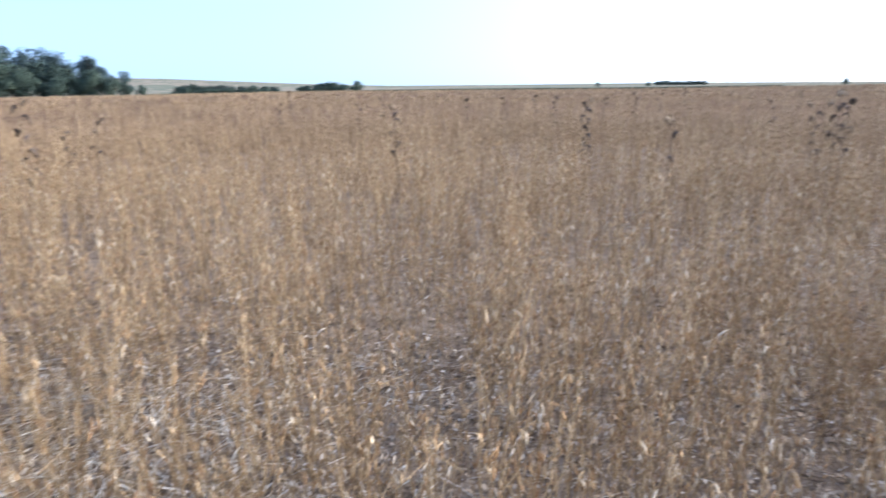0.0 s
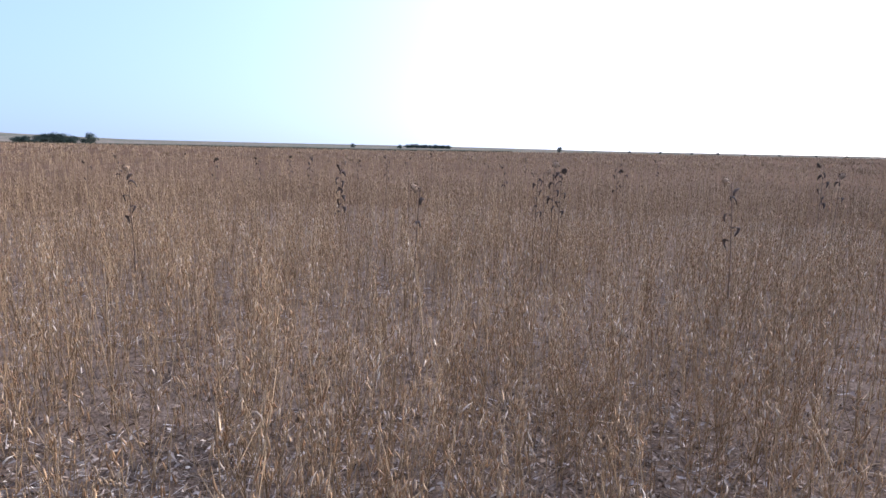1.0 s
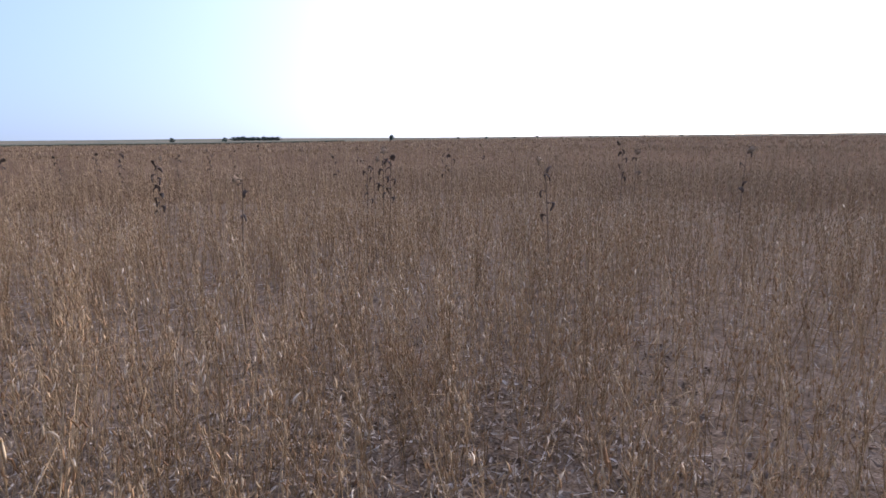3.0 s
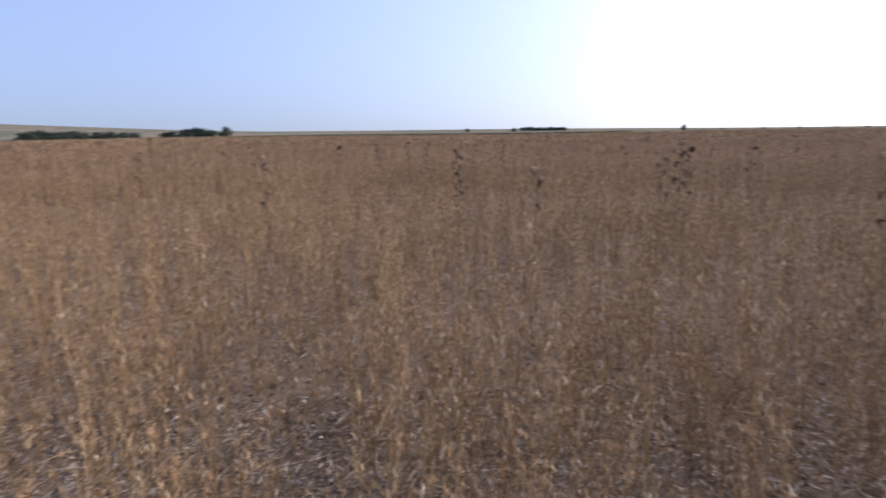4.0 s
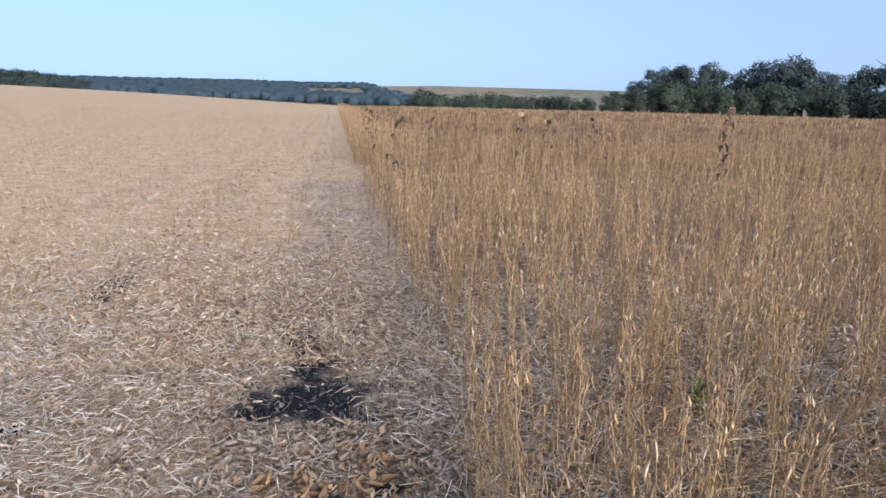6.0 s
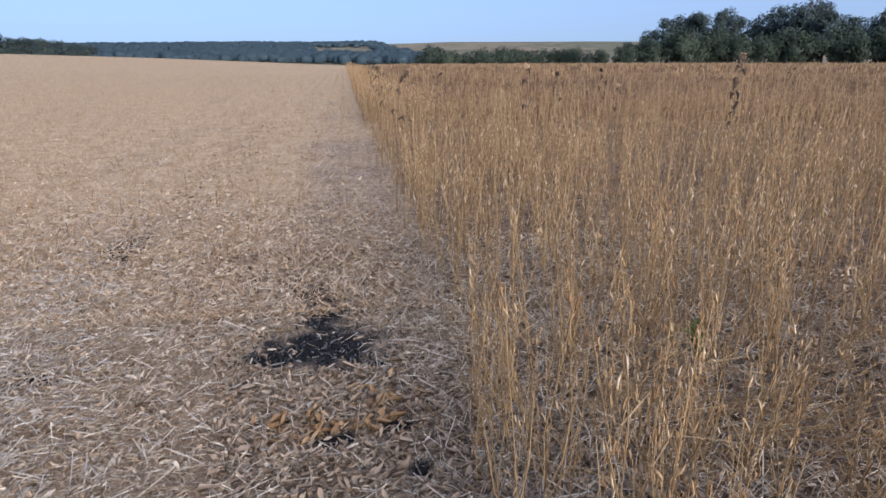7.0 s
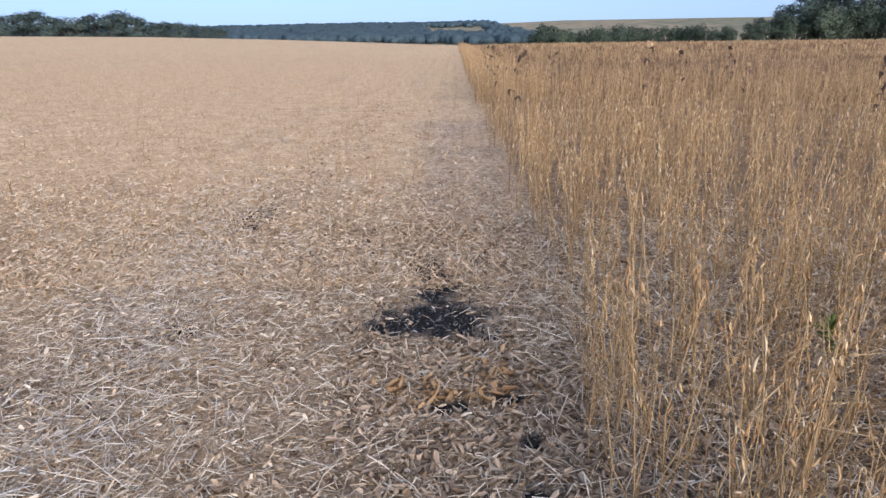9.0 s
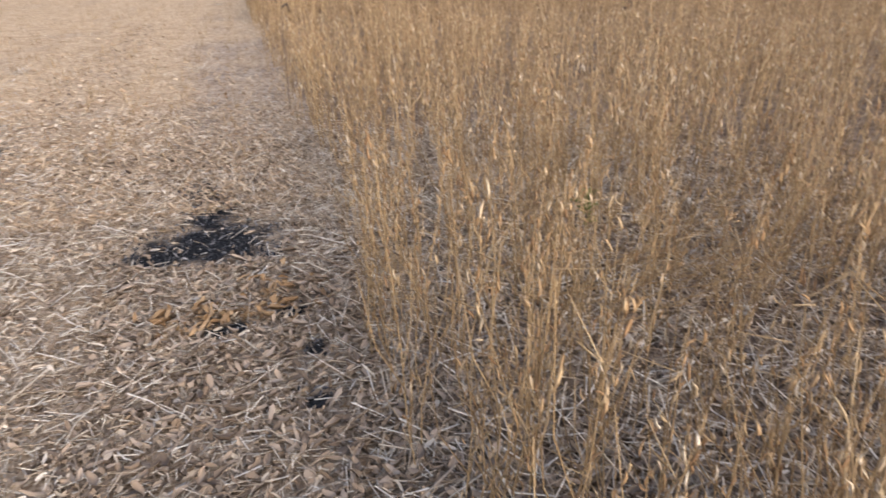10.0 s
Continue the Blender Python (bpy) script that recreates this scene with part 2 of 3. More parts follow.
def lens(base, way, length, width, curl, sides=4, rings=2):
    """A curved pod from base along way, pointed at both ends."""
    way = np.asarray(way, float) / np.linalg.norm(way)
    side = np.cross(way, [0.3, 0.2, 1.0])
    side /= np.linalg.norm(side)
    up = np.cross(side, way)
    v, f = [np.asarray(base, float)], []
    ang = np.arange(sides) * 2 * np.pi / sides
    for r in range(rings):
        s = (r + 1) / (rings + 1)
        c = base + way * length * s + up * curl * length * 4 * s * (1 - s)
        for a in ang:
            v.append(c + side * width * 0.5 * np.cos(a) + up * width * 0.28 * np.sin(a))
    v.append(base + way * length)
    for j in range(sides):
        q = (j + 1) % sides
        f.append((0, 1 + q, 1 + j))
        for r in range(rings - 1):
            o = 1 + r * sides
            f += [(o + j, o + q, o + sides + q), (o + j, o + sides + q, o + sides + j)]
        o = 1 + (rings - 1) * sides
        f.append((o + j, o + q, len(v) - 1))
    return np.array(v), np.array(f)


def soy_skeleton(r, detail):
    """Stem, branches and hanging pods of one ripe soybean plant, about 0.88 m tall; detail 3 (nearest) to 0."""
    h = 0.88 * r.uniform(0.76, 1.08)
    k = (2, 3, 4, 6)[detail]
    z = np.linspace(0, h, k)
    lean = r.normal(0, 0.06, 2)
    wig = 0.008 if detail > 1 else 0.0
    pts = np.stack([lean[0] * (z / h) ** 1.5 + r.normal(0, wig, k) * (z > 0), lean[1] * (z / h) ** 1.5 + r.normal(0, wig, k) * (z > 0), z], 1)
    thick = (2.8, 1.6, 1.1, 0.85)[detail]
    stems = [tube(pts, np.linspace(0.0029, 0.0013, k) * thick, 3)]
    pods = []

    def pod_at(p):
        # most pods hang beside the stem, some stand up and curl
        w = np.array([r.normal(0, (0.5, 0.38, 0.28, 0.26)[detail]), r.normal(0, (0.5, 0.38, 0.28, 0.26)[detail]), -1.0 if r.uniform() < 0.7 else r.uniform(0.35, 1.0)])
        big = (3.0, 2.0, 1.2, 0.86)[detail]
        off = r.normal(0, (0.05, 0.032, 0.014, 0.009)[detail], 2)
        pods.append(lens(p + [off[0], off[1], 0], w, big * r.uniform(0.034, 0.054), big * r.uniform(0.0065, 0.0095), r.uniform(-0.28, 0.28), 3, 2 if detail == 3 else 1))

    for _ in range((4, 6, 12, 20)[detail]):
        s = 1.0 - 0.85 * r.uniform(0, 1) ** 1.3
        pod_at(np.array([np.interp(s * h, z, pts[:, i]) for i in range(3)]))
    for b in range((1, 1, 3, 5)[detail]):
        s = r.uniform(0.05, 0.5)
        p0 = np.array([np.interp(s * h, z, pts[:, i]) for i in range(3)])
        a, l = r.uniform(0, 6.28), r.uniform(0.2, 0.5)
        out = np.array([np.cos(a), np.sin(a), 0]) * l * r.uniform(0.12, 0.38)
        bp = np.array([p0, p0 + out * 0.7 + [0, 0, l * 0.4], p0 + out + [0, 0, l * 0.95]])
        stems.append(tube(bp if detail == 3 else bp[[0, 2]], np.array([0.0022, 0.0018, 0.0011] if detail == 3 else [0.0023, 0.0013]) * thick, 3))
        for _ in range((1, 1, 3, 4)[detail]):
            q = r.uniform(0.2, 1)
            pod_at(bp[1] * (1 - q) + bp[2] * q)
    for _ in range((0, 0, 3, 9)[detail]):
        # bare leaf stalks
        p0 = np.array([np.interp(r.uniform(0.15, 0.95) * h, z, pts[:, i]) for i in range(3)])
        a, l = r.uniform(0, 6.28), r.uniform(0.08, 0.2)
        stems.append(tube([p0, p0 + [math.cos(a) * l * 0.5, math.sin(a) * l * 0.5, r.uniform(-0.5, 0.9) * l]], [0.0012, 0.0008], 3))
    return stems, pods


def scatter(name, templates, xy, zs, yaw, tilt, scale, mats, label, category, width=None):
    """One object of kind stuff: copies of the (v, f, m) templates at the given places."""
    V, F, M, base = [], [], [], 0
    which = RNG.integers(0, len(templates), len(xy))
    for k, (v, f, m) in enumerate(templates):
        sel = np.nonzero(which == k)[0]
        if not len(sel):
            continue
        c, s = np.cos(yaw[sel]), np.sin(yaw[sel])
        x = v[None, :, 0] * scale[sel, None]
        y = v[None, :, 1] * scale[sel, None]
        z = v[None, :, 2] * scale[sel, None]
        X = x * c[:, None] - y * s[:, None] + tilt[sel, 0, None] * z + xy[sel, 0, None]
        Y = x * s[:, None] + y * c[:, None] + tilt[sel, 1, None] * z + xy[sel, 1, None]
        Z = z + zs[sel, None]
        V.append(np.stack([X, Y, Z], 2).reshape(-1, 3))
        F.append((f[None] + (np.arange(len(sel)) * len(v))[:, None, None] + base).reshape(-1, 3))
        M.append(np.tile(m, len(sel)))
        base += len(v) * len(sel)
    ob = new(name, mesh_of(name, np.concatenate(V), np.concatenate(F), mats, np.concatenate(M)))
    return tagged(ob, label, category, kind="stuff")


# ---- terrain ----
def smoothstep(a, b, x):
    t = np.clip((x - a) / (b - a), 0, 1)
    return t * t * (3 - 2 * t)


def by_az(az, table):
    a, e = zip(*sorted(table))
    return np.interp(az, a, e)


FIELD_EL = [(-180, -0.18), (-120, -0.18), (-108, -0.29), (-100, -0.32), (-72, -0.2), (-60, -0.28), (-22, -0.32), (-5, -0.36), (-0.4, -0.5), (0.4, -0.5), (15, 0.12), (25, 0.41), (35, 0.54), (60, 0.4), (120, 0.0), (180, -0.3)]
HILL_EL = [(-180, -0.5), (-121, -0.5), (-113, -0.26), (-106, -0.08), (-100, 0.0), (-80, 0.08), (-72, 0.35), (-61, 0.85), (-40, 1.1), (-21, 1.28), (-9, 1.3), (-6, 1.2), (2, 1.05), (8, 1.05), (21, 0.85), (35, 0.8), (60, 0.8), (120, 0.1), (180, -0.3)]


def height(x, y):
    """Ground height; az is counted anticlockwise from +y."""
    x, y = np.asarray(x, float), np.asarray(y, float)
    r = np.hypot(x, y) + 1e-6
    az = np.degrees(np.arctan2(-x, y))
    top = np.where(az < 0, 0.8, 0.05) * smoothstep(0.2, 2.0, np.abs(az))
    hf = EYE + 160 * np.tan(np.radians(by_az(az, FIELD_EL))) - top
    north = smoothstep(-90, -60, az) * (1 - smoothstep(70, 110, az))
    dip = -3.5 * north * smoothstep(165, 230, r)
    he = EYE + 1300 * np.tan(np.radians(by_az(az, HILL_EL)))
    up = smoothstep(300, 1300, r)
    h = (hf * smoothstep(35, 155, r) + dip) * (1 - up) + he * up
    return h + (r > 1300) * (r - 1300) * 0.0006


rings = np.concatenate([[0.01], np.geomspace(0.8, 4600, 110)])
azs = np.radians(np.arange(0, 360, 1.5))
R_, A_ = np.meshgrid(rings, azs, indexing="ij")
gx, gy = -np.sin(A_) * R_ - 1.0, np.cos(A_) * R_ - 3.0
gv = np.stack([gx, gy, height(gx, gy)], 2).reshape(-1, 3)
na = len(azs)
gf, gm = [], []
for i in range(len(rings) - 1):
    for j in range(na):
        q = (j + 1) % na
        gf.append((i * na + j, i * na + q, (i + 1) * na + q, (i + 1) * na + j))
        gm.append(1 if rings[i] > 175 else 0)
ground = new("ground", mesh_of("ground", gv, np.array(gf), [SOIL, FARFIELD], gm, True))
tagged(ground, "harvested field soil covered in pale straw and chaff", "ground", kind="structure")

# ---- crop, from the edge where the camera stands out to the crest ----
HERE = np.array([0.08, -0.15])


def crop_spots(r0, r1, density):
    n = int(density * np.pi * (r1 ** 2 - r0 ** 2))
    r, a = np.sqrt(RNG.uniform(r0 ** 2, r1 ** 2, n)), RNG.uniform(0, 2 * np.pi, n)
    p = HERE + np.stack([r * np.cos(a), r * np.sin(a)], 1)
    keep = (p[:, 0] > CROP_EDGE + 0.02 + 0.04 * np.sin(p[:, 1] * 1.9 + 0.6) + RNG.normal(0, 0.025, n)) & (np.degrees(np.arctan2(-p[:, 0], p[:, 1])) > -170)
    # thin patches
    thin = np.sin(p[:, 0] * 1.7 + 1.1 * np.sin(p[:, 1] * 0.9)) * np.sin(p[:, 1] * 1.3 + 0.7)
    keep &= RNG.uniform(0, 1, n) < 0.78 + 0.32 * thin
    return p[keep]


def spread(p):
    n = len(p)
    return height(p[:, 0], p[:, 1]), RNG.uniform(0, 6.28, n), RNG.normal(0, 0.085, (n, 2)), RNG.uniform(0.82, 1.1, n)


def joined(stems, pods):
    s = Soup()
    for v, f in stems:
        s.add(v, f, 0)
    for v, f in pods:
        s.add(v, f, 1)
    return s.arrays()


near_p = crop_spots(0.0, 3.6, 48)
nearest = (near_p[:, 0] < 1.9) & (near_p[:, 1] > 0.7)
part_p = near_p[nearest][:300]
rest_p = np.vstack([near_p[~nearest], near_p[nearest][300:]])
HI = [soy_skeleton(RNG, 3) for _ in range(14)]
scatter("soybean_crop", [joined(*h) for h in HI], rest_p, *spread(rest_p), [STEM, POD], "dry tan soybean plants with ripe pods standing unharvested", "crop")
for r0, r1, density, detail, label in ((3.6, 9, 34, 2, "dry tan soybean plants standing behind the field edge"), (9, 20, 22, 1, "dense dry brown soybean plants further into the field"), (20, 45, 5.0, 0, "dense dry brown soybean plants deep in the field")):
    p = crop_spots(r0, r1, density)
    scatter("soybean_crop", [joined(*soy_skeleton(RNG, detail)) for _ in range(14)], p, *spread(p), [STEM, POD if detail == 2 else POD_SHADED], label, "crop")


def tuft(r):
    s = Soup()
    for _ in range(4):
        a = r.uniform(0, 6.28)
        w = np.array([np.cos(a), np.sin(a), 0]) * r.uniform(0.1, 0.3)
        s.add(*lens([w[0], w[1], 0.3], [w[0] * 0.4, w[1] * 0.4, 0.6], r.uniform(0.45, 0.62), 0.07, 0.03, 3, 1), int(r.integers(0, 2)))
    return s.arrays()


p = crop_spots(43, 158, 0.42)
scatter("soybean_crop", [tuft(RNG) for _ in range(8)], p, *spread(p), [STEM, POD_SHADED], "distant dry soybean tops seen as brown tufts", "crop")

p = np.stack([CROP_EDGE + 1.7 * RNG.uniform(0, 1, 1500) ** 1.3, 15 + 65 * RNG.uniform(0, 1, 1500) ** 1.4], 1)
scatter("soybean_crop", [joined(*soy_skeleton(RNG, 1)) for _ in range(8)], p, *spread(p), [STEM, POD], "dry tan soybean plants along the far field edge", "crop")

# added sheet beneath the far tops, coloured dark like the shade between plants
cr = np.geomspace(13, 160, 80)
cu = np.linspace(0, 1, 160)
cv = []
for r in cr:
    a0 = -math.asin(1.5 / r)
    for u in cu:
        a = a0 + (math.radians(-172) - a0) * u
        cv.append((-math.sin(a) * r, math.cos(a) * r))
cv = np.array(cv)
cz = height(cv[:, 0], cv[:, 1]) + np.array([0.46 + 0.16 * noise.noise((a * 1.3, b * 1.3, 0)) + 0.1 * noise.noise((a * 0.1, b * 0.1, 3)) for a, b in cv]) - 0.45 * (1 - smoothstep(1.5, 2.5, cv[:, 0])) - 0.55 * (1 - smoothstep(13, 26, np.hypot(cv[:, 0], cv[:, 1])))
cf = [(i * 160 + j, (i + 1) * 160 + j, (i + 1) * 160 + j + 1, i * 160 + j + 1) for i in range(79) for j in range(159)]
tagged(new("crop_canopy", mesh_of("crop_canopy", np.column_stack([cv, cz]), cf, [SHADED_FILL], None, True)), "brown filler sheet inside the ripe soybean field, darkened for shade", "crop", kind="stuff")

# the plants along the edge, each a thing with its own pods
plants = []
for k, (stems, pods) in enumerate(HI):
    s = Soup()
    for v, f in stems:
        s.add(v, f)
    v, f, m = s.arrays()
    ob = new("soybean_plant", mesh_of("soybean_plant", v, f, [STEM]))
    tagged(ob, "dry orange-tan soybean plant with ripe pods at the field edge", "soybean plant", "soybean plants along the field edge")
    for v, f in pods[:24]:
        c = new("pod", mesh_of("pod", v, f, [POD_PART]))
        c.parent = ob
    plants.append(ob)
for k, (x, y) in enumerate(part_p):
    ry, rx = RNG.normal(0, 5, 2)
    m = pose(x, y, 0, rx, ry, RNG.uniform(0, 360)) @ Matrix.Scale(RNG.uniform(0.88, 1.1), 4)
    if k < len(plants):
        plants[k].matrix_basis = m
    else:
        copy_thing(plants[int(RNG.integers(0, len(plants)))], pose(0, 0, 0)).matrix_basis = m


# ---- straw, chaff and fallen leaves ----
def straw_piece(r, bent=True):
    l = r.uniform(0.02, 0.075) if r.uniform() < 0.9 else r.uniform(0.09, 0.22)
    bow = r.normal(0, 0.10) * l
    rad = r.uniform(0.0012, 0.0026)
    rise = r.normal(0, 0.25) * l
    pts = [(-l / 2, 0, -rise), (0, bow, 0.004), (l / 2, 0, rise)]
    pts = pts if bent and l > 0.12 else [pts[0], pts[2]]
    return (*tube(pts, [rad] * len(pts), 3, False), None)


def leaf_piece(r, coarse=False):
    l, w = r.uniform(0.028, 0.06), r.uniform(0.012, 0.026)
    c1, c2 = r.uniform(-1.2, 1.8) * w, r.uniform(-0.6, 0.9) * l
    v, f = [], []
    us = (-0.5, 0.0, 0.5) if coarse else (-0.5, -0.27, 0.22, 0.5)
    for u in us:
        hw = w * 0.5 * {-0.5: 0.16, -0.27: 0.88, 0.0: 1.0, 0.22: 0.95, 0.5: 0.3}[u] * r.uniform(0.6, 1.35)
        zz = c2 * u * u * 2
        v += [(u * l + r.normal(0, 0.003), -hw * r.uniform(0.6, 1.3), zz + c1 * 0.5 * (hw / w * 2)), (u * l, 0, zz), (u * l + r.normal(0, 0.003), hw, zz + c1 * r.uniform(0.2, 0.7) * (hw / w * 2))]
    for i in range(len(us) - 1):
        for j in range(2):
            a = i * 3 + j
            f += [(a, a + 3, a + 4), (a, a + 4, a + 1)]
    turn = np.array(Euler((r.normal(0, 0.38), r.normal(0, 0.38), 0)).to_matrix())
    return np.array(v) @ turn.T, np.array(f), None


def zeroed(ts):
    return [(v, f, np.zeros(len(f), int)) for v, f, m in ts]


def lying(n, box, keep):
    p = np.stack([RNG.uniform(box[0], box[1], n), RNG.uniform(box[2], box[3], n)], 1)
    return p[keep(p)]


def in_dark_spot(p, grow=1.0):
    d = np.full(len(p), 9.0)
    for cx, cy, rx, ry in CHAR_AND_SHADE[:9]:
        d = np.minimum(d, np.hypot((p[:, 0] - cx) / rx, (p[:, 1] - cy) / ry))
    return d < grow


def lay(name, temps, p, mats, label, lift, size=(0.8, 1.2), toss=0.35):
    n = len(p)
    scatter(name, zeroed(temps), p, height(p[:, 0], p[:, 1]) + RNG.uniform(0.004, lift, n), RNG.uniform(0, 6.28, n), RNG.normal(0, toss, (n, 2)), RNG.uniform(*size, n), mats, label, "straw" if "straw" in name else "litter")


def thinned(p, grow=1.0, left=0.04):
    return ~in_dark_spot(p, grow) | (RNG.uniform(0, 1, len(p)) < left)


def fanned(q):
    """Dense in the wedge before the field edge, thinning softly at its sides."""
    out = np.clip(-q[:, 0] - 0.75 * q[:, 1] - 0.7, 0, 9) + np.clip(0.4 - q[:, 1], 0, 9)
    return RNG.uniform(0, 1, len(q)) < np.clip(1.0 - out / 3.2, 0.05, 1) * np.clip((7.2 - q[:, 1]) / 3.2, 0, 1)


def husk_piece(r):
    """A curled shard of pod or leaf: a short bent gutter."""
    l, w, c = r.uniform(0.022, 0.05), r.uniform(0.007, 0.016), r.uniform(-0.35, 0.5)
    v = []
    for u in (-0.5, 0.0, 0.5):
        hw = w * (0.5 if u == 0 else r.uniform(0.15, 0.35))
        zz = c * l * (0.25 - u * u)
        v += [(u * l, -hw, zz + 0.5 * hw), (u * l, 0, zz), (u * l, hw, zz + 0.6 * hw)]
    f = [q for i in range(2) for j in range(2) for a in (i * 3 + j,) for q in ((a, a + 3, a + 4), (a, a + 4, a + 1))]
    turn = np.array(Euler((r.normal(0, 0.6), r.normal(0, 0.4), 0)).to_matrix())
    return np.array(v) @ turn.T, np.array(f), None


HUSKS = [husk_piece(RNG) for _ in range(30)]
STRAWS = [straw_piece(RNG) for _ in range(40)]
LEAVES = [leaf_piece(RNG) for _ in range(20)]
CHAFF = [leaf_piece(RNG, True) for _ in range(20)]
p = lying(46000, (-4.6, 0.6, -0.4, 7.2), lambda q: thinned(q, 0.95, 0.11) & fanned(q))
lay("husk_litter", HUSKS, p, [HUSK], "curled tan pod husks and leaf shards over the ground", 0.035, (0.7, 1.3), 0.5)
p = lying(22000, (0.4, 3.6, -2.8, 4.6), lambda q: q[:, 0] > 0.4)
lay("husk_litter", HUSKS, p, [HUSK], "tan pod husks fallen beneath the standing crop", 0.03, (0.7, 1.3), 0.5)
p = lying(54000, (-4.6, 3.2, -0.8, 7.2), lambda q: thinned(q) & fanned(q) & (RNG.uniform(0, 1, len(q)) < np.where(q[:, 0] > 0.9, 0.6, 1)))
lay("straw_litter", STRAWS, p, [STRAW], "pale broken straw and stems scattered over the ground", 0.03)
p = lying(24000, (-2.6, 1.3, 0.2, 4.4), lambda q: thinned(q) & fanned(q) & (RNG.uniform(0, 1, len(q)) < np.clip((q[:, 0] + 2.6) / 0.9, 0, 1) * np.clip((4.4 - q[:, 1]) / 0.9, 0, 1) * np.clip((q[:, 1] - 0.2) / 0.6, 0, 1)))
lay("straw_litter", STRAWS, p, [STRAW], "matted pale straw lying thick before the crop edge", 0.045)
p = lying(4500, (-0.5, 1.2, 0.6, 3.0), lambda q: thinned(q))
lay("leaf_litter", LEAVES, p, [LEAF], "drifts of fallen brown leaves at the foot of the crop", 0.045)
LONG = [t for t in (straw_piece(RNG) for _ in range(220)) if np.ptp(t[0][:, 0]) > 0.11][:20]
p = lying(5200, (0.35, 2.8, 0.6, 5.0), lambda q: q[:, 0] > 0.35 + 0.1 * np.sin(9 * q[:, 1]))
lay("straw_litter", LONG, p, [STRAW], "long pale stems lying between the standing plants", 0.05, (0.9, 1.3))
p = lying(9000, (0.3, 8.0, -7.0, 2.0), lambda q: (q[:, 0] > 0.3) & (np.hypot(q[:, 0], q[:, 1]) < 8))
lay("straw_litter", STRAWS, p, [STRAW], "pale broken stems lying beneath the standing crop", 0.03)
p = lying(10500, (-1.6, 2.6, 0.5, 5.0), lambda q: thinned(q) & (RNG.uniform(0, 1, len(q)) < np.exp(-np.clip(np.abs(q[:, 0] - 0.3) - 0.7, 0, 9) / 0.7)))
lay("leaf_litter", LEAVES, p, [LEAF], "curled brown fallen soybean leaves along the crop edge", 0.022)
p = lying(8000, (0.3, 4.6, -4.0, 4.5), lambda q: q[:, 0] > 0.3)
lay("leaf_litter", CHAFF, p, [LEAF], "curled brown fallen leaves beneath the standing crop", 0.025)
p = lying(6000, (-6.5, -0.4, -0.8, 8.0), lambda q: thinned(q) & fanned(q))
lay("leaf_litter", CHAFF, p, [LEAF], "dry leaf chaff among the straw of the harvested ground", 0.02, (0.45, 0.8))
GOLDEN = material("golden_straw", [(0.15, (0.27, 0.175, 0.10)), (0.5, (0.48, 0.345, 0.215)), (0.85, (0.66, 0.53, 0.37))], 0.6, 0.65, island=0.6)
far_straw = [straw_piece(RNG, False) for _ in range(16)]


def receding(n):
    """Places over the stubble from 5 m on, ever thinner with distance."""
    d = 3.6 + 33 * RNG.uniform(0, 1, n) ** 1.9
    q = np.stack([1.0 - (1.0 + 0.85 * d) * RNG.uniform(0, 1, n), d], 1)
    return q[q[:, 0] < CROP_EDGE + 0.1]


lay("straw_litter", far_straw, receding(24000), [GOLDEN], "pale straw spread over the harvested ground", 0.035, (1.0, 1.9))
lay("leaf_litter", CHAFF, receding(12000), [GOLDEN], "brown leaf chaff scattered across the harvested ground", 0.02, (0.8, 1.5))
p = np.stack([RNG.normal(-1.72, 0.2, 1000), 2.2 + 14 * RNG.uniform(0, 1, 1000) ** 1.6], 1)
lay("leaf_litter", CHAFF, p, [LEAF], "crushed brown chaff in an old wheel track", 0.015, (0.7, 1.4))
BLEACHED = material("bleached_straw", [(0.15, (0.30, 0.25, 0.20)), (0.5, (0.50, 0.445, 0.375)), (0.85, (0.72, 0.67, 0.60))], 8, 0.6, island=0.7)
q = 0.9 + np.abs(RNG.normal(0, 2.6, 3800))
p = np.stack([-1.12 - 0.17 * q + RNG.normal(0, 0.28, 3800), q], 1)
lay("straw_litter", STRAWS, p, [BLEACHED], "bleached whitish straw in a thin windrow on the stubble", 0.045)
GOLD = material("golden_leaf", [(0.2, (0.22, 0.13, 0.062)), (0.8, (0.39, 0.255, 0.13))], 10, 0.75, island=0.6)
p = np.vstack([np.stack([RNG.normal(-0.10, 0.10, 75), RNG.normal(2.35, 0.05, 75)], 1), np.stack([RNG.normal(0.15, 0.12, 75), RNG.normal(2.44, 0.1, 75)], 1)])
lay("leaf_litter", LEAVES, p, [GOLD], "rust-golden fallen leaves beside the burnt patch", 0.06, (0.9, 1.4))
p = lying(9000, (-0.7, 0.6, 1.3, 4.3), lambda q: in_dark_spot(q, 0.85 + 0.35 * RNG.uniform(0, 1, len(q))))
lay("charred_chaff", HUSKS[:12] + [t for t in STRAWS if np.ptp(t[0][:, 0]) < 0.07][:6], p, [CHAR], "blackened chaff and ash of a small burnt patch, also darkening shaded gaps nearby", 0.04, (0.4, 0.9))


# plants that have fallen over inside the edge
for k in range(16):
    m = pose(1.0 + 0.05 * k + RNG.normal(0, 0.1), 2.35 - 0.03 * k + RNG.normal(0, 0.12), 0, RNG.uniform(38, 66), RNG.uniform(-12, 12), RNG.uniform(20, 75)) @ Matrix.Scale(RNG.uniform(0.8, 1.0), 4)
    tagged(copy_thing(plants[k % 14], pose(0, 0, 0)), "dry golden soybean plant fallen over among the others").matrix_basis = m


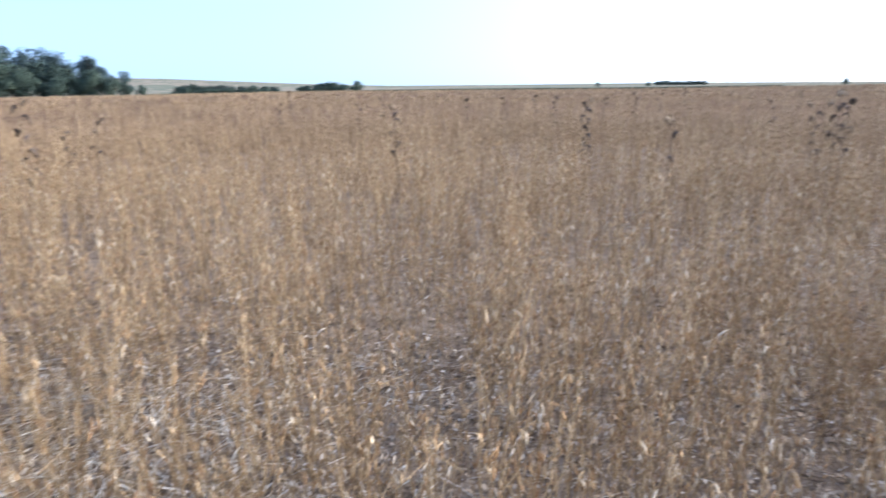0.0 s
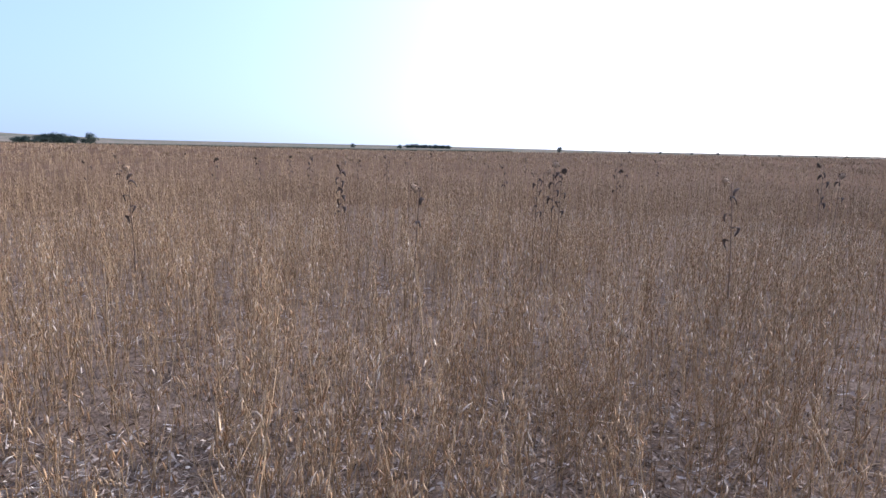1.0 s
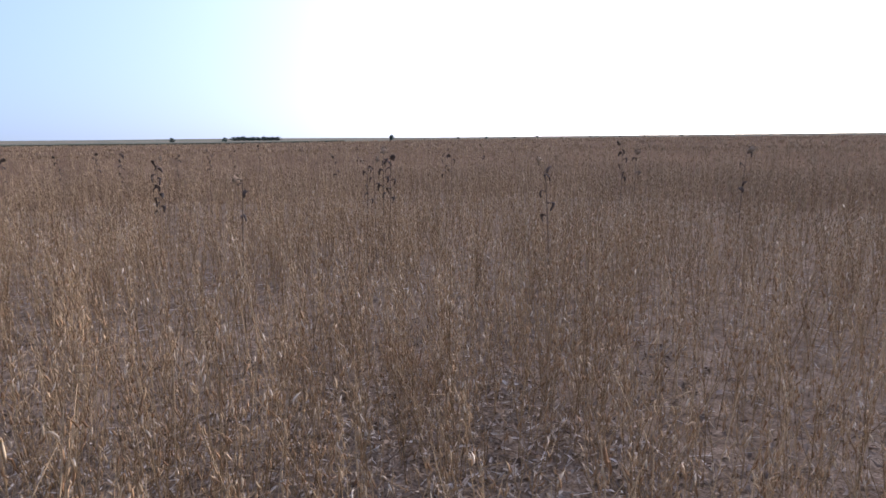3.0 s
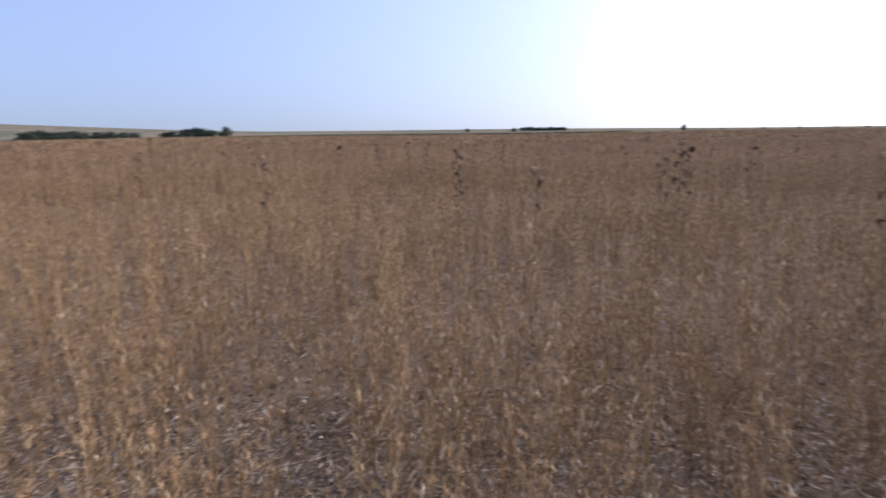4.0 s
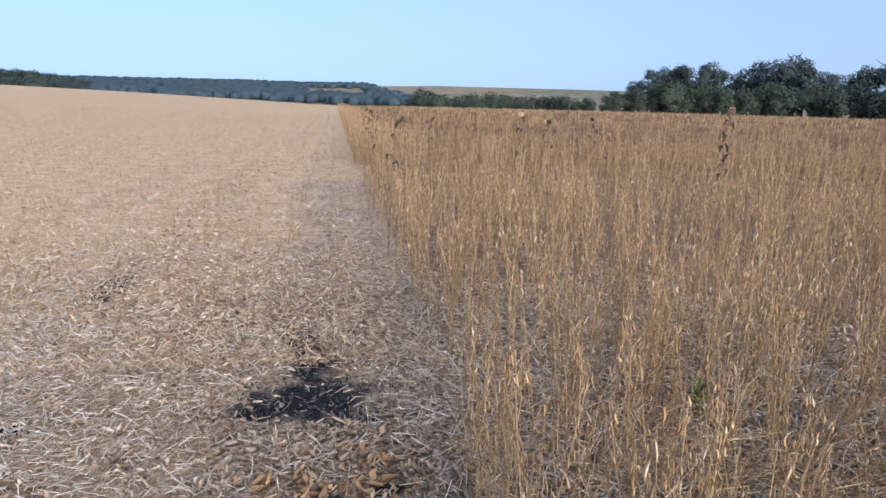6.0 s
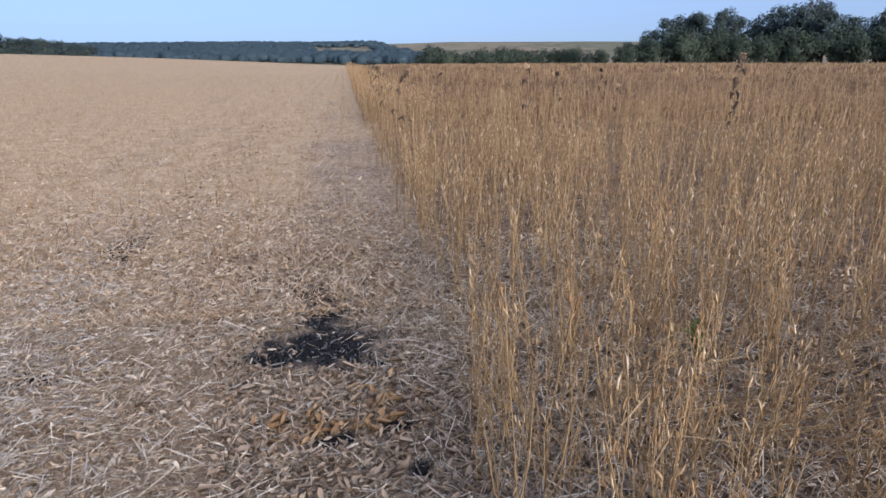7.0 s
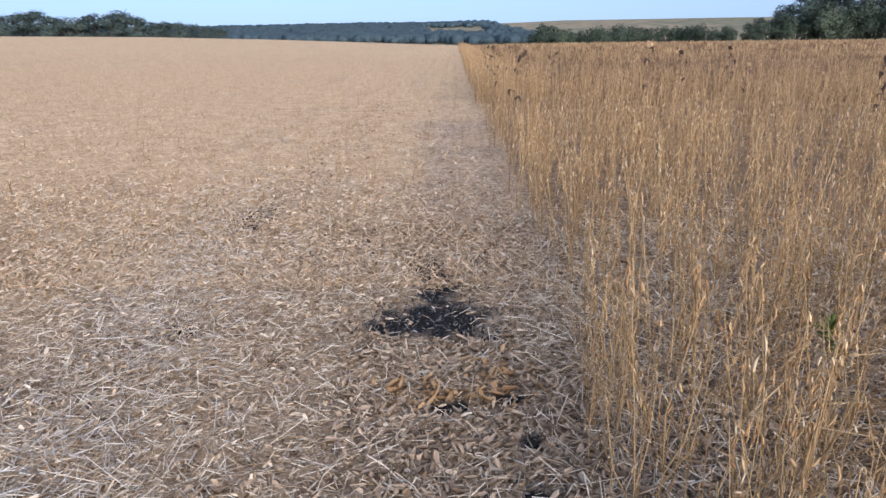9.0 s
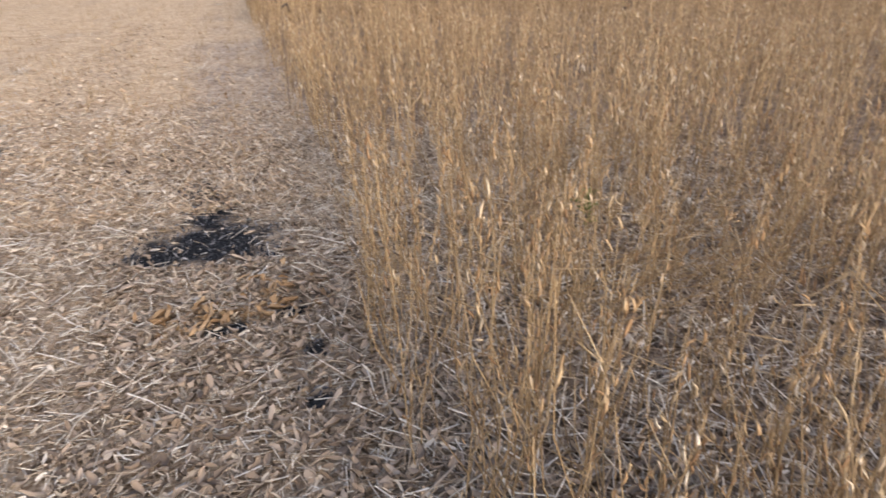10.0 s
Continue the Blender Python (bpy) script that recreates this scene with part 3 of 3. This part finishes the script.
WEED = material("green_weed", [(0.3, (0.11, 0.13, 0.035)), (0.7, (0.20, 0.21, 0.06))], 20, 0.6, objects=0.5)
weed = new("weed", mesh_of("weed", *tube([(0, 0, 0), (0.01, 0, 0.1), (0, 0.01, 0.2)], [0.004, 0.003, 0.002], 5), [WEED]))
tagged(weed, "small yellow-green weed growing between soybean stems", "weed").location = (1.73, 2.7, 0)
for _ in range(26):
    a, l = RNG.uniform(0, 6.28), RNG.uniform(0.1, 0.22)
    v, f = lens([0, 0, RNG.uniform(0.02, 0.18)], [math.cos(a), math.sin(a), RNG.uniform(0.1, 1.2)], l * 0.55, 0.024, 0.15, 4, 2)
    new("leaf", mesh_of("leaf", v, f, [WEED])).parent = weed


def tuft_of_straw(n_):
    s = Soup()
    for _ in range(n_):
        a, l, q = RNG.uniform(0, 6.28), RNG.uniform(0.08, 0.2), RNG.uniform(0.1, 0.9)
        o = np.array([RNG.normal(0, 0.07), RNG.normal(0, 0.07), 0.0])
        s.add(*tube([o, o + [math.cos(a) * l, math.sin(a) * l, l * q]], [0.0022, 0.0015], 3))
    return s.arrays()


for x, y, n_ in ((-0.39, 8.8, 70), (-0.35, 21.9, 90), (-2.6, 9.5, 50), (-1.1, 1.75, 60), (-1.0, 4.9, 30), (-3.4, 6.3, 40)):
    v, f, m = tuft_of_straw(n_)
    tagged(new("straw_tuft", mesh_of("straw_tuft", v, f, [STRAW])), "loose heap of pale straw lying on the stubble", "straw", kind="stuff").location = (x, y, float(height(x, y)))


def stub(r):
    a = r.normal(0, 0.25, 2)
    h = r.uniform(0.05, 0.13)
    return (*tube([(0, 0, -0.01), (a[0] * h, a[1] * h, h)], [0.003, 0.0025], 3, False), None)


rows = np.round(RNG.uniform(-60, 0.2, 26000) / 0.45) * 0.45 + RNG.normal(0, 0.05, 26000)
p = np.stack([rows, 1.0 + 60 * RNG.uniform(0, 1, 26000) ** 1.5], 1)
p = p[(np.abs(p[:, 0]) < 0.8 * p[:, 1] + 1) & (p[:, 0] < CROP_EDGE - 0.25) & (p[:, 1] > 4.5)]
lay("stubble", [stub(RNG) for _ in range(10)], p, [STEM], "short cut soybean stubble in rows across the field", 0.005, (0.8, 1.4), 0.2)


# ---- volunteer sunflowers ----
def crumpled(r, length, width):
    """A dead leaf hanging down from the origin, folded and twisted."""
    v, f, k = [], [], 5
    tw = r.uniform(-2.6, 2.6)
    for i in range(k + 1):
        s = i / k
        w = width * 0.5 * math.sin(math.pi * min(0.97, 0.1 + 0.9 * s)) + 0.004
        a = tw * s
        c = np.array([0.05 * math.sin(s * 2.5), 0.012 * math.sin(5 * s), -length * s ** 1.2 + 0.03 * math.sin(3.1 * s)])
        d = np.array([math.cos(a), math.sin(a), 0])
        n_ = np.array([-d[1], d[0], 0])
        for q in (-1, -0.35, 0.35, 1):
            v.append(c + d * w * q * 0.75 + n_ * w * (0.55 * abs(q) + r.normal(0, 0.12)))
    for i in range(k):
        for j in range(3):
            a = i * 4 + j
            f.append((a, a + 1, a + 5, a + 4))
    return np.array(v), np.array(f)


def solid(name, v, f, mat, parent, thick=0.0, place=None):
    me = mesh_of(name, v, f, [mat], None, True)
    if thick:
        b = bmesh.new()
        b.from_mesh(me)
        bmesh.ops.solidify(b, geom=b.faces[:], thickness=thick)
        lo, hi = np.asarray(v).min(axis=0) - 2 * thick, np.asarray(v).max(axis=0) + 2 * thick
        for w in b.verts:
            w.co = np.clip(np.array(w.co), lo, hi)
        b.to_mesh(me)
        b.free()
    ob = new(name, me)
    if parent:
        ob.parent = parent
    if place is not None:
        ob.matrix_basis = place
    return ob


def sunflower_head(r):
    """Nodding seed head: a domed disc, a back and a rim of curled bracts."""
    rad = r.uniform(0.028, 0.042)
    prof = [(0.12, -0.5), (0.6, -0.42), (1.0, -0.1), (1.02, 0.06)]
    n_ = 14
    v = [(rad * q * math.cos(a), rad * q * math.sin(a), rad * z) for q, z in prof for a in np.arange(n_) * 2 * math.pi / n_]
    f = [(i * n_ + j, i * n_ + (j + 1) % n_, (i + 1) * n_ + (j + 1) % n_, (i + 1) * n_ + j) for i in range(3) for j in range(n_)]
    back = (np.array(v), np.array(f))
    prof = [(1.0, 0.06), (0.8, 0.16), (0.45, 0.2), (0.1, 0.12)]
    v = [(rad * q * math.cos(a), rad * q * math.sin(a), rad * z) for q, z in prof for a in np.arange(n_) * 2 * math.pi / n_]
    disc = (np.array(v), np.array(f))
    bracts = []
    for j in range(9):
        a = j * 2 * math.pi / 9 + r.normal(0, 0.1)
        d, t = np.array([math.cos(a), math.sin(a), 0]), np.array([-math.sin(a), math.cos(a), 0])
        l, lift = r.uniform(0.3, 0.6) * rad, r.uniform(-0.9, 0.5) * rad
        v = [d * rad + t * 0.011, d * rad - t * 0.011, d * (rad + l * 0.5) - t * 0.008 + [0, 0, lift * 0.4], d * (rad + l * 0.5) + t * 0.008 + [0, 0, lift * 0.4], d * (rad + l) + t * 0.002 + [0, 0, lift], d * (rad + l) - t * 0.002 + [0, 0, lift]]
        bracts.append((np.array(v), np.array([(0, 1, 2, 3), (3, 2, 5, 4)])))
    return back, disc, bracts


def sunflower(seed, leaves):
    r = np.random.default_rng(seed)
    h = 1.3
    lean = r.normal(0, 0.022, 2)
    z = np.linspace(0, h, 8)
    pts = np.stack([lean[0] * z ** 2 + r.normal(0, 0.006, 8) * (z > 0), lean[1] * z ** 2, z], 1)
    a = r.uniform(0, 6.28)
    nod = np.array([math.cos(a), math.sin(a), 0])
    pts = np.vstack([pts, pts[-1] + nod * 0.03 + [0, 0, 0.025], pts[-1] + nod * 0.065 + [0, 0, 0.015]])
    v, f = tube(pts, np.concatenate([np.linspace(0.0052, 0.003, 8), [0.003, 0.004]]), 6)
    plant = bpy.data.objects.new("sunflower_plant", None)
    scene.collection.objects.link(plant)
    solid("stem", v, f, SF_STEM, plant)
    back, disc, bracts = sunflower_head(r)
    face = Vector((nod[0], nod[1], r.uniform(-0.7, 0.1))).to_track_quat("Z", "Y").to_matrix().to_4x4()
    head = solid("head", *back, SF_HEAD, plant, place=Matrix.Translation(pts[-1]) @ face)
    solid("seed_disc", *disc, SF_DISC, head)
    for b in bracts:
        solid("bract", *b, SF_HEAD, head, 0.003)
    for k in range(leaves):
        zz = h * (0.98 - (0.36 if leaves < 8 else 0.62) * (k + r.uniform(0, 0.6)) / leaves)
        at = [np.interp(zz, z, pts[:8, i]) for i in range(3)]
        big = 2.0 if leaves > 7 else 1.0
        lv, lf = crumpled(r, big * r.uniform(0.035, 0.07), big * r.uniform(0.022, 0.042))
        solid("leaf", lv, lf, SF_LEAF, plant, 0.003, pose(*at, 0, r.uniform(-45, 5), (k * 137.5 + r.uniform(0, 60)) % 360) @ Matrix.Translation((0.004, 0, 0)))
    return tagged(plant, "dead brown sunflower with nodding head and shrivelled leaves", "sunflower", "volunteer sunflowers in the soybean field")


SUNFLOWERS = [(22.02, 1.91, 1.13), (13.12, 0.45, 1.20), (14.15, -0.41, 1.20), (15.14, -1.06, 1.22), (16.12, -1.54, 1.19), (10.09, -1.60, 1.24), (15.01, -2.56, 1.15), (12.94, -2.85, 1.28), (11.87, -3.09, 1.29), (4.6, -1.48, 1.22), (19.51, -5.53, 1.28), (23.91, -8.29, 1.15), (15.24, -5.82, 1.11), (11.2, -4.78, 1.19), (18.56, -8.31, 1.19), (6.43, -3.24, 1.25), (6.52, -3.38, 1.26), (6.42, -3.43, 1.35), (6.32, -3.46, 1.29)]
SUNFLOWERS += [(9.3, -5.95, 1.29), (9.3, -6.07, 1.18), (15.03, -10.63, 1.25), (4.05, -3.78, 1.30), (6.25, -6.85, 1.38), (6.16, -6.98, 1.26), (4.32, -6.6, 1.32), (19.09, 6.08, 1.36), (11.45, 3.67, 1.19), (10.88, 2.10, 1.18), (13.92, 2.23, 1.24), (6.3, 0.67, 1.27), (15.36, 12.65, 1.22), (12.71, 7.86, 1.24)]
SUNFLOWERS += [(6.69, 4.09, 1.17), (23.81, 7.71, 1.35), (6.42, 4.64, 1.36), (6.53, 4.22, 1.09), (3.90, 11.44, 1.19), (4.94, 13.20, 1.05), (10.34, 9.52, 1.24), (13.27, 12.28, 1.31), (1.74, 12.03, 1.20), (2.09, 7.10, 1.38), (3.40, 9.86, 1.24), (3.67, 9.91, 1.10), (4.16, 10.02, 1.29), (4.26, 9.68, 1.06)]
SUNFLOWERS += [(5.47, 8.46, 1.48), (8.40, 11.30, 1.27), (0.53, 6.18, 1.33), (0.55, 9.04, 1.35), (0.62, 13.05, 1.31), (1.39, 14.99, 1.32), (1.63, 10.94, 1.20), (10.59, 22.73, 1.16), (14.34, 26.44, 1.24), (0.66, 8.98, 1.36), (0.6, 11.99, 1.32), (9.95, 17.35, 1.25)]
HABIT = {(5.47, 8.46): 5, (4.6, -1.48): 0, (4.05, -3.78): 2, (6.42, 4.64): 4, (6.53, 4.22): 2, (2.09, 7.1): 1, (3.4, 9.86): 1, (4.16, 10.02): 3, (0.53, 6.18): 1, (6.42, -3.43): 3}
kinds = [sunflower(20 + k, (2, 4, 5, 6, 8, 12)[k]) for k in range(6)]
for k, (x, y, top) in enumerate(SUNFLOWERS):
    m = pose(x, y, float(height(x, y)), 0, 0, (k * 137.5) % 360) @ Matrix.Diagonal((1.0, 1.0, top / 1.33, 1))
    if k < 6:
        kinds[k].matrix_basis = m
    else:
        copy_thing(kinds[HABIT.get((x, y), (k * 5) % 4)], pose(0, 0, 0)).matrix_basis = m


# ---- trees ----
def tree(seed, h, spread_, foliage, name, label, leaves=3400, low=0.15):
    """Tapered trunk with limbs under a crown of many ragged leaf clumps, gaps between."""
    r = np.random.default_rng(seed)
    top = bpy.data.objects.new(name, None)
    scene.collection.objects.link(top)
    s = Soup()
    z = np.linspace(0, h * 0.8, 6)
    bend = r.normal(0, 0.04, 2) * h
    pts = np.stack([bend[0] * (z / h) ** 2, bend[1] * (z / h) ** 2, z], 1)
    s.add(*tube(pts, np.linspace(h * 0.02, h * 0.006, 6), 6))
    tips = [pts[-1]]
    for _ in range(9):
        q = r.uniform(0.25, 0.95)
        p0 = pts[0] + (pts[-1] - pts[0]) * q
        a, l = r.uniform(0, 6.28), spread_ * r.uniform(0.4, 0.8)
        tip = p0 + [math.cos(a) * l, math.sin(a) * l, r.uniform(0.1, 0.25) * h]
        s.add(*tube([p0, (p0 + tip) / 2 + [0, 0, 0.03 * h], tip], [h * 0.009, h * 0.006, h * 0.003], 5))
        tips.append(tip)
    v, f, m = s.arrays()
    new("trunk", mesh_of("trunk", v, f, [BARK])).parent = top
    # lobes of the crown
    lobes = []
    for k in range(15):
        q = r.uniform(low + 0.12, 0.88)
        rr = spread_ * (0.75 if q < 0.5 else 0.75 - 0.9 * (q - 0.5)) * r.uniform(0.3, 1.0)
        a = r.uniform(0, 6.28)
        lobes.append((np.array([math.cos(a) * rr, math.sin(a) * rr, q * h]), spread_ * r.uniform(0.28, 0.5)))
    lobes.append((np.array([bend[0], bend[1], h * 0.86]), spread_ * 0.4))
    V, F, N = [], [], []
    for _ in range(leaves):
        c, R = lobes[int(r.integers(0, len(lobes)))]
        d = r.normal(0, 1, 3)
        d /= np.linalg.norm(d)
        p_ = c + d * R * r.uniform(0.55, 1.08) * [1, 1, 0.85]
        out = p_ - np.array([0, 0, h * 0.45])
        nn = d * 0.45 + 0.6 * out / np.linalg.norm(out) + r.normal(0, 0.25, 3) + [0, 0, 0.15]
        nn /= np.linalg.norm(nn)
        e1 = np.cross(nn, r.normal(0, 1, 3))
        e1 /= np.linalg.norm(e1)
        e2 = np.cross(nn, e1)
        w = spread_ * r.uniform(0.035, 0.075)
        o = len(V)
        V += [p_ - e1 * w, p_ + e1 * w, p_ + e2 * w * 1.3 + nn * w * r.normal(0, 0.5)]
        F.append((o, o + 1, o + 2))
        N += [nn] * 3
    me = mesh_of("crown", V, F, [foliage], None, True)
    me.normals_split_custom_set_from_vertices(np.array(N).tolist())
    new("crown", me).parent = top
    return tagged(top, label, "tree" if "tree" in name else "shrub", "trees of the windbreak" if "tree" in name else "shrubs of the windbreak")


TREES = [tree(40 + k, 10.0, 3.2, HAZED_FOLIAGE, "tree", "dark green broadleaved tree in a field windbreak, greyed for haze") for k in range(5)]
SHRUBS = [tree(60 + k, 5.0, 3.0, SHRUB, "shrub", "lighter green bushy shrub in front of the windbreak", 2400, 0.0) for k in range(4)]
used = set()


def plant_at(kindlist, az, r, top_el, width=1.0, base=None):
    """Set a tree at that bearing and distance, its top at that angle above the eye's level."""
    k = int(RNG.integers(0, len(kindlist)))
    src = kindlist[k]
    x, y = -math.sin(radians(az)) * r, math.cos(radians(az)) * r
    z = float(height(x, y)) - 0.1
    h0 = 10.0 if kindlist is TREES else 5.0
    s = (EYE + r * math.tan(radians(top_el)) - z) / h0
    m = pose(x, y, z, 0, 0, RNG.uniform(0, 360)) @ Matrix.Diagonal((s * width, s * width, s, 1))
    if src.name in used:
        src = copy_thing(src, pose(0, 0, 0))
    used.add(src.name)
    src.matrix_basis = m


WOOD_TOP = [(-62, 0.5), (-59.7, 0.6), (-58.2, 1.6), (-56.4, 2.3), (-53.7, 3.1), (-50.6, 3.2), (-48.3, 3.7), (-47, 3.1), (-44.1, 3.8), (-41.1, 2.9), (-39.9, 3.0), (-37.6, 4.4), (-35.1, 3.5), (-33.4, 2.9), (-31.1, 3.7), (-27, 3.1), (-25.4, 1.9), (-23.2, 1.25), (-21.3, 0.9)]
for az in np.arange(-58.5, -23.5, 1.05):
    plant_at(TREES, az + RNG.normal(0, 0.25), RNG.uniform(176, 200), by_az(az, WOOD_TOP) + 0.2 + RNG.normal(0, 0.12), 1.0)
for az in np.arange(-59.6, -21.3, 0.95):
    plant_at(SHRUBS, az + RNG.normal(0, 0.2), RNG.uniform(164, 170), min(by_az(az, WOOD_TOP) * 0.62, 1.9) + RNG.normal(0, 0.12), 0.9)
# hedge across the valley head, and the trees beyond the stubble
for az in np.arange(-21, -6.8, 0.8):
    plant_at(SHRUBS, az, RNG.uniform(215, 240), 0.62 + RNG.normal(0, 0.12) + (0.3 if az > -8.6 else 0), 1.0)
LEFT_TOP = [(20, 1.0), (21.5, 1.35), (24.8, 1.5), (26.3, 2.3), (28.4, 1.9), (30.9, 1.85), (32.9, 2.15), (36, 1.7), (44, 1.6)]
for az in np.arange(19.5, 44, 1.0):
    plant_at(TREES, az, RNG.uniform(230, 250), by_az(az, LEFT_TOP) + 0.2 + RNG.normal(0, 0.06), 1.5)
# far groups on the open side
for az, el, w in ((-72.3, 0.12, 2), (-72.9, 0.18, 2), (-73.5, 0.25, 2), (-74.1, 0.36, 1.6), (-74.7, 0.5, 1.5), (-75.2, 0.42, 1.5), (-75.8, 0.28, 2), (-77.0, 0.5, 1.3), (-62.3, 0.2, 1.6), (-62.9, 0.34, 1.6), (-63.5, 0.38, 1.6), (-64.2, 0.26, 2), (-64.9, 0.24, 2), (-65.7, 0.28, 2), (-66.5, 0.2, 2), (-67.4, 0.2, 2), (-68.3, 0.22, 2), (-69.2, 0.14, 2), (-70.0, 0.12, 2)):
    plant_at(SHRUBS, az, 420, el, w)
for az in np.arange(-106.2, -102.2, 0.4):
    plant_at(SHRUBS, az, 520, 0.13 + RNG.normal(0, 0.03), 2.2)
plant_at(SHRUBS, -97.8, 420, 0.12, 1.3)
plant_at(SHRUBS, -101.9, 420, 0.12, 1.3)
plant_at(SHRUBS, -116.1, 230, 0.22, 0.8)
for az in (-119, -122, -124.5, -127, -129, -131, -133.5, -136, -138, -141):
    plant_at(SHRUBS, az, 300, -0.08 + RNG.normal(0, 0.03), 1.2)

# a low, darker green-brown strip beyond the soybeans
dv, df = [], []
bear = np.radians(np.linspace(-60, -112, 70))
for i, a in enumerate(bear):
    for r, dz in ((168, -0.3), (168.2, 0.72), (176, 0.78), (176.2, -0.3)):
        x, y = -math.sin(a) * r, math.cos(a) * r
        dv.append((x, y, float(height(x, y)) + dz + (0.06 * noise.noise((x, y, 0)) if dz > 0 else 0)))
    if i:
        df += [((i - 1) * 4 + j, (i - 1) * 4 + j + 1, i * 4 + j + 1, i * 4 + j) for j in range(3)]
tagged(new("dark_crop_strip", mesh_of("dark_crop_strip", dv, df, [DARK_STRIP], None, True)), "narrow low strip of darker green-brown beyond the soybeans", "crop", kind="stuff")


# woods on the far hills
def far_tree(r):
    """A lumpy crown, wider than high."""
    sides, v, f = 5, [], []
    for q, z in ((0.85, 0.0), (1.0, 0.35), (0.8, 0.75), (0.4, 1.0)):
        v += [(q * math.cos(a) * (1 + g), q * math.sin(a) * (1 + g), z + g * 0.5) for a in np.arange(sides) * 2 * math.pi / sides for g in (r.normal(0, 0.13),)]
    v.append((0, 0, 1.12))
    for i in range(3):
        for j in range(sides):
            a, b = i * sides + j, i * sides + (j + 1) % sides
            f += [(a, b, b + sides), (a, b + sides, a + sides)]
    f += [(3 * sides + j, 3 * sides + (j + 1) % sides, 4 * sides) for j in range(sides)]
    return np.array(v), np.array(f), np.zeros(len(f), int)


n = 5200
az, r = RNG.uniform(-7, 48, n), RNG.uniform(430, 1290, n)
gap = (np.abs(az - 0.5 - (r - 900) * 0.004) < 2.6) & (r > 600) & (r < 880)
edge = r < 1290 - 750 * (1 - smoothstep(-7, 0, az))
ok = ~gap & edge
az, r = az[ok], r[ok]
p = np.stack([-np.sin(np.radians(az)) * r, np.cos(np.radians(az)) * r], 1)
woods = scatter("far_woods", [far_tree(RNG) for _ in range(10)], p, height(p[:, 0], p[:, 1]) + 1, RNG.uniform(0, 6.28, len(p)), np.zeros((len(p), 2)), RNG.uniform(3.2, 5.6, len(p)), [HAZED_FARWOOD], "woodland covering the far hills, its green turned blue by painted haze", "woodland")
woods.data.polygons.foreach_set("use_smooth", np.ones(len(woods.data.polygons), bool))
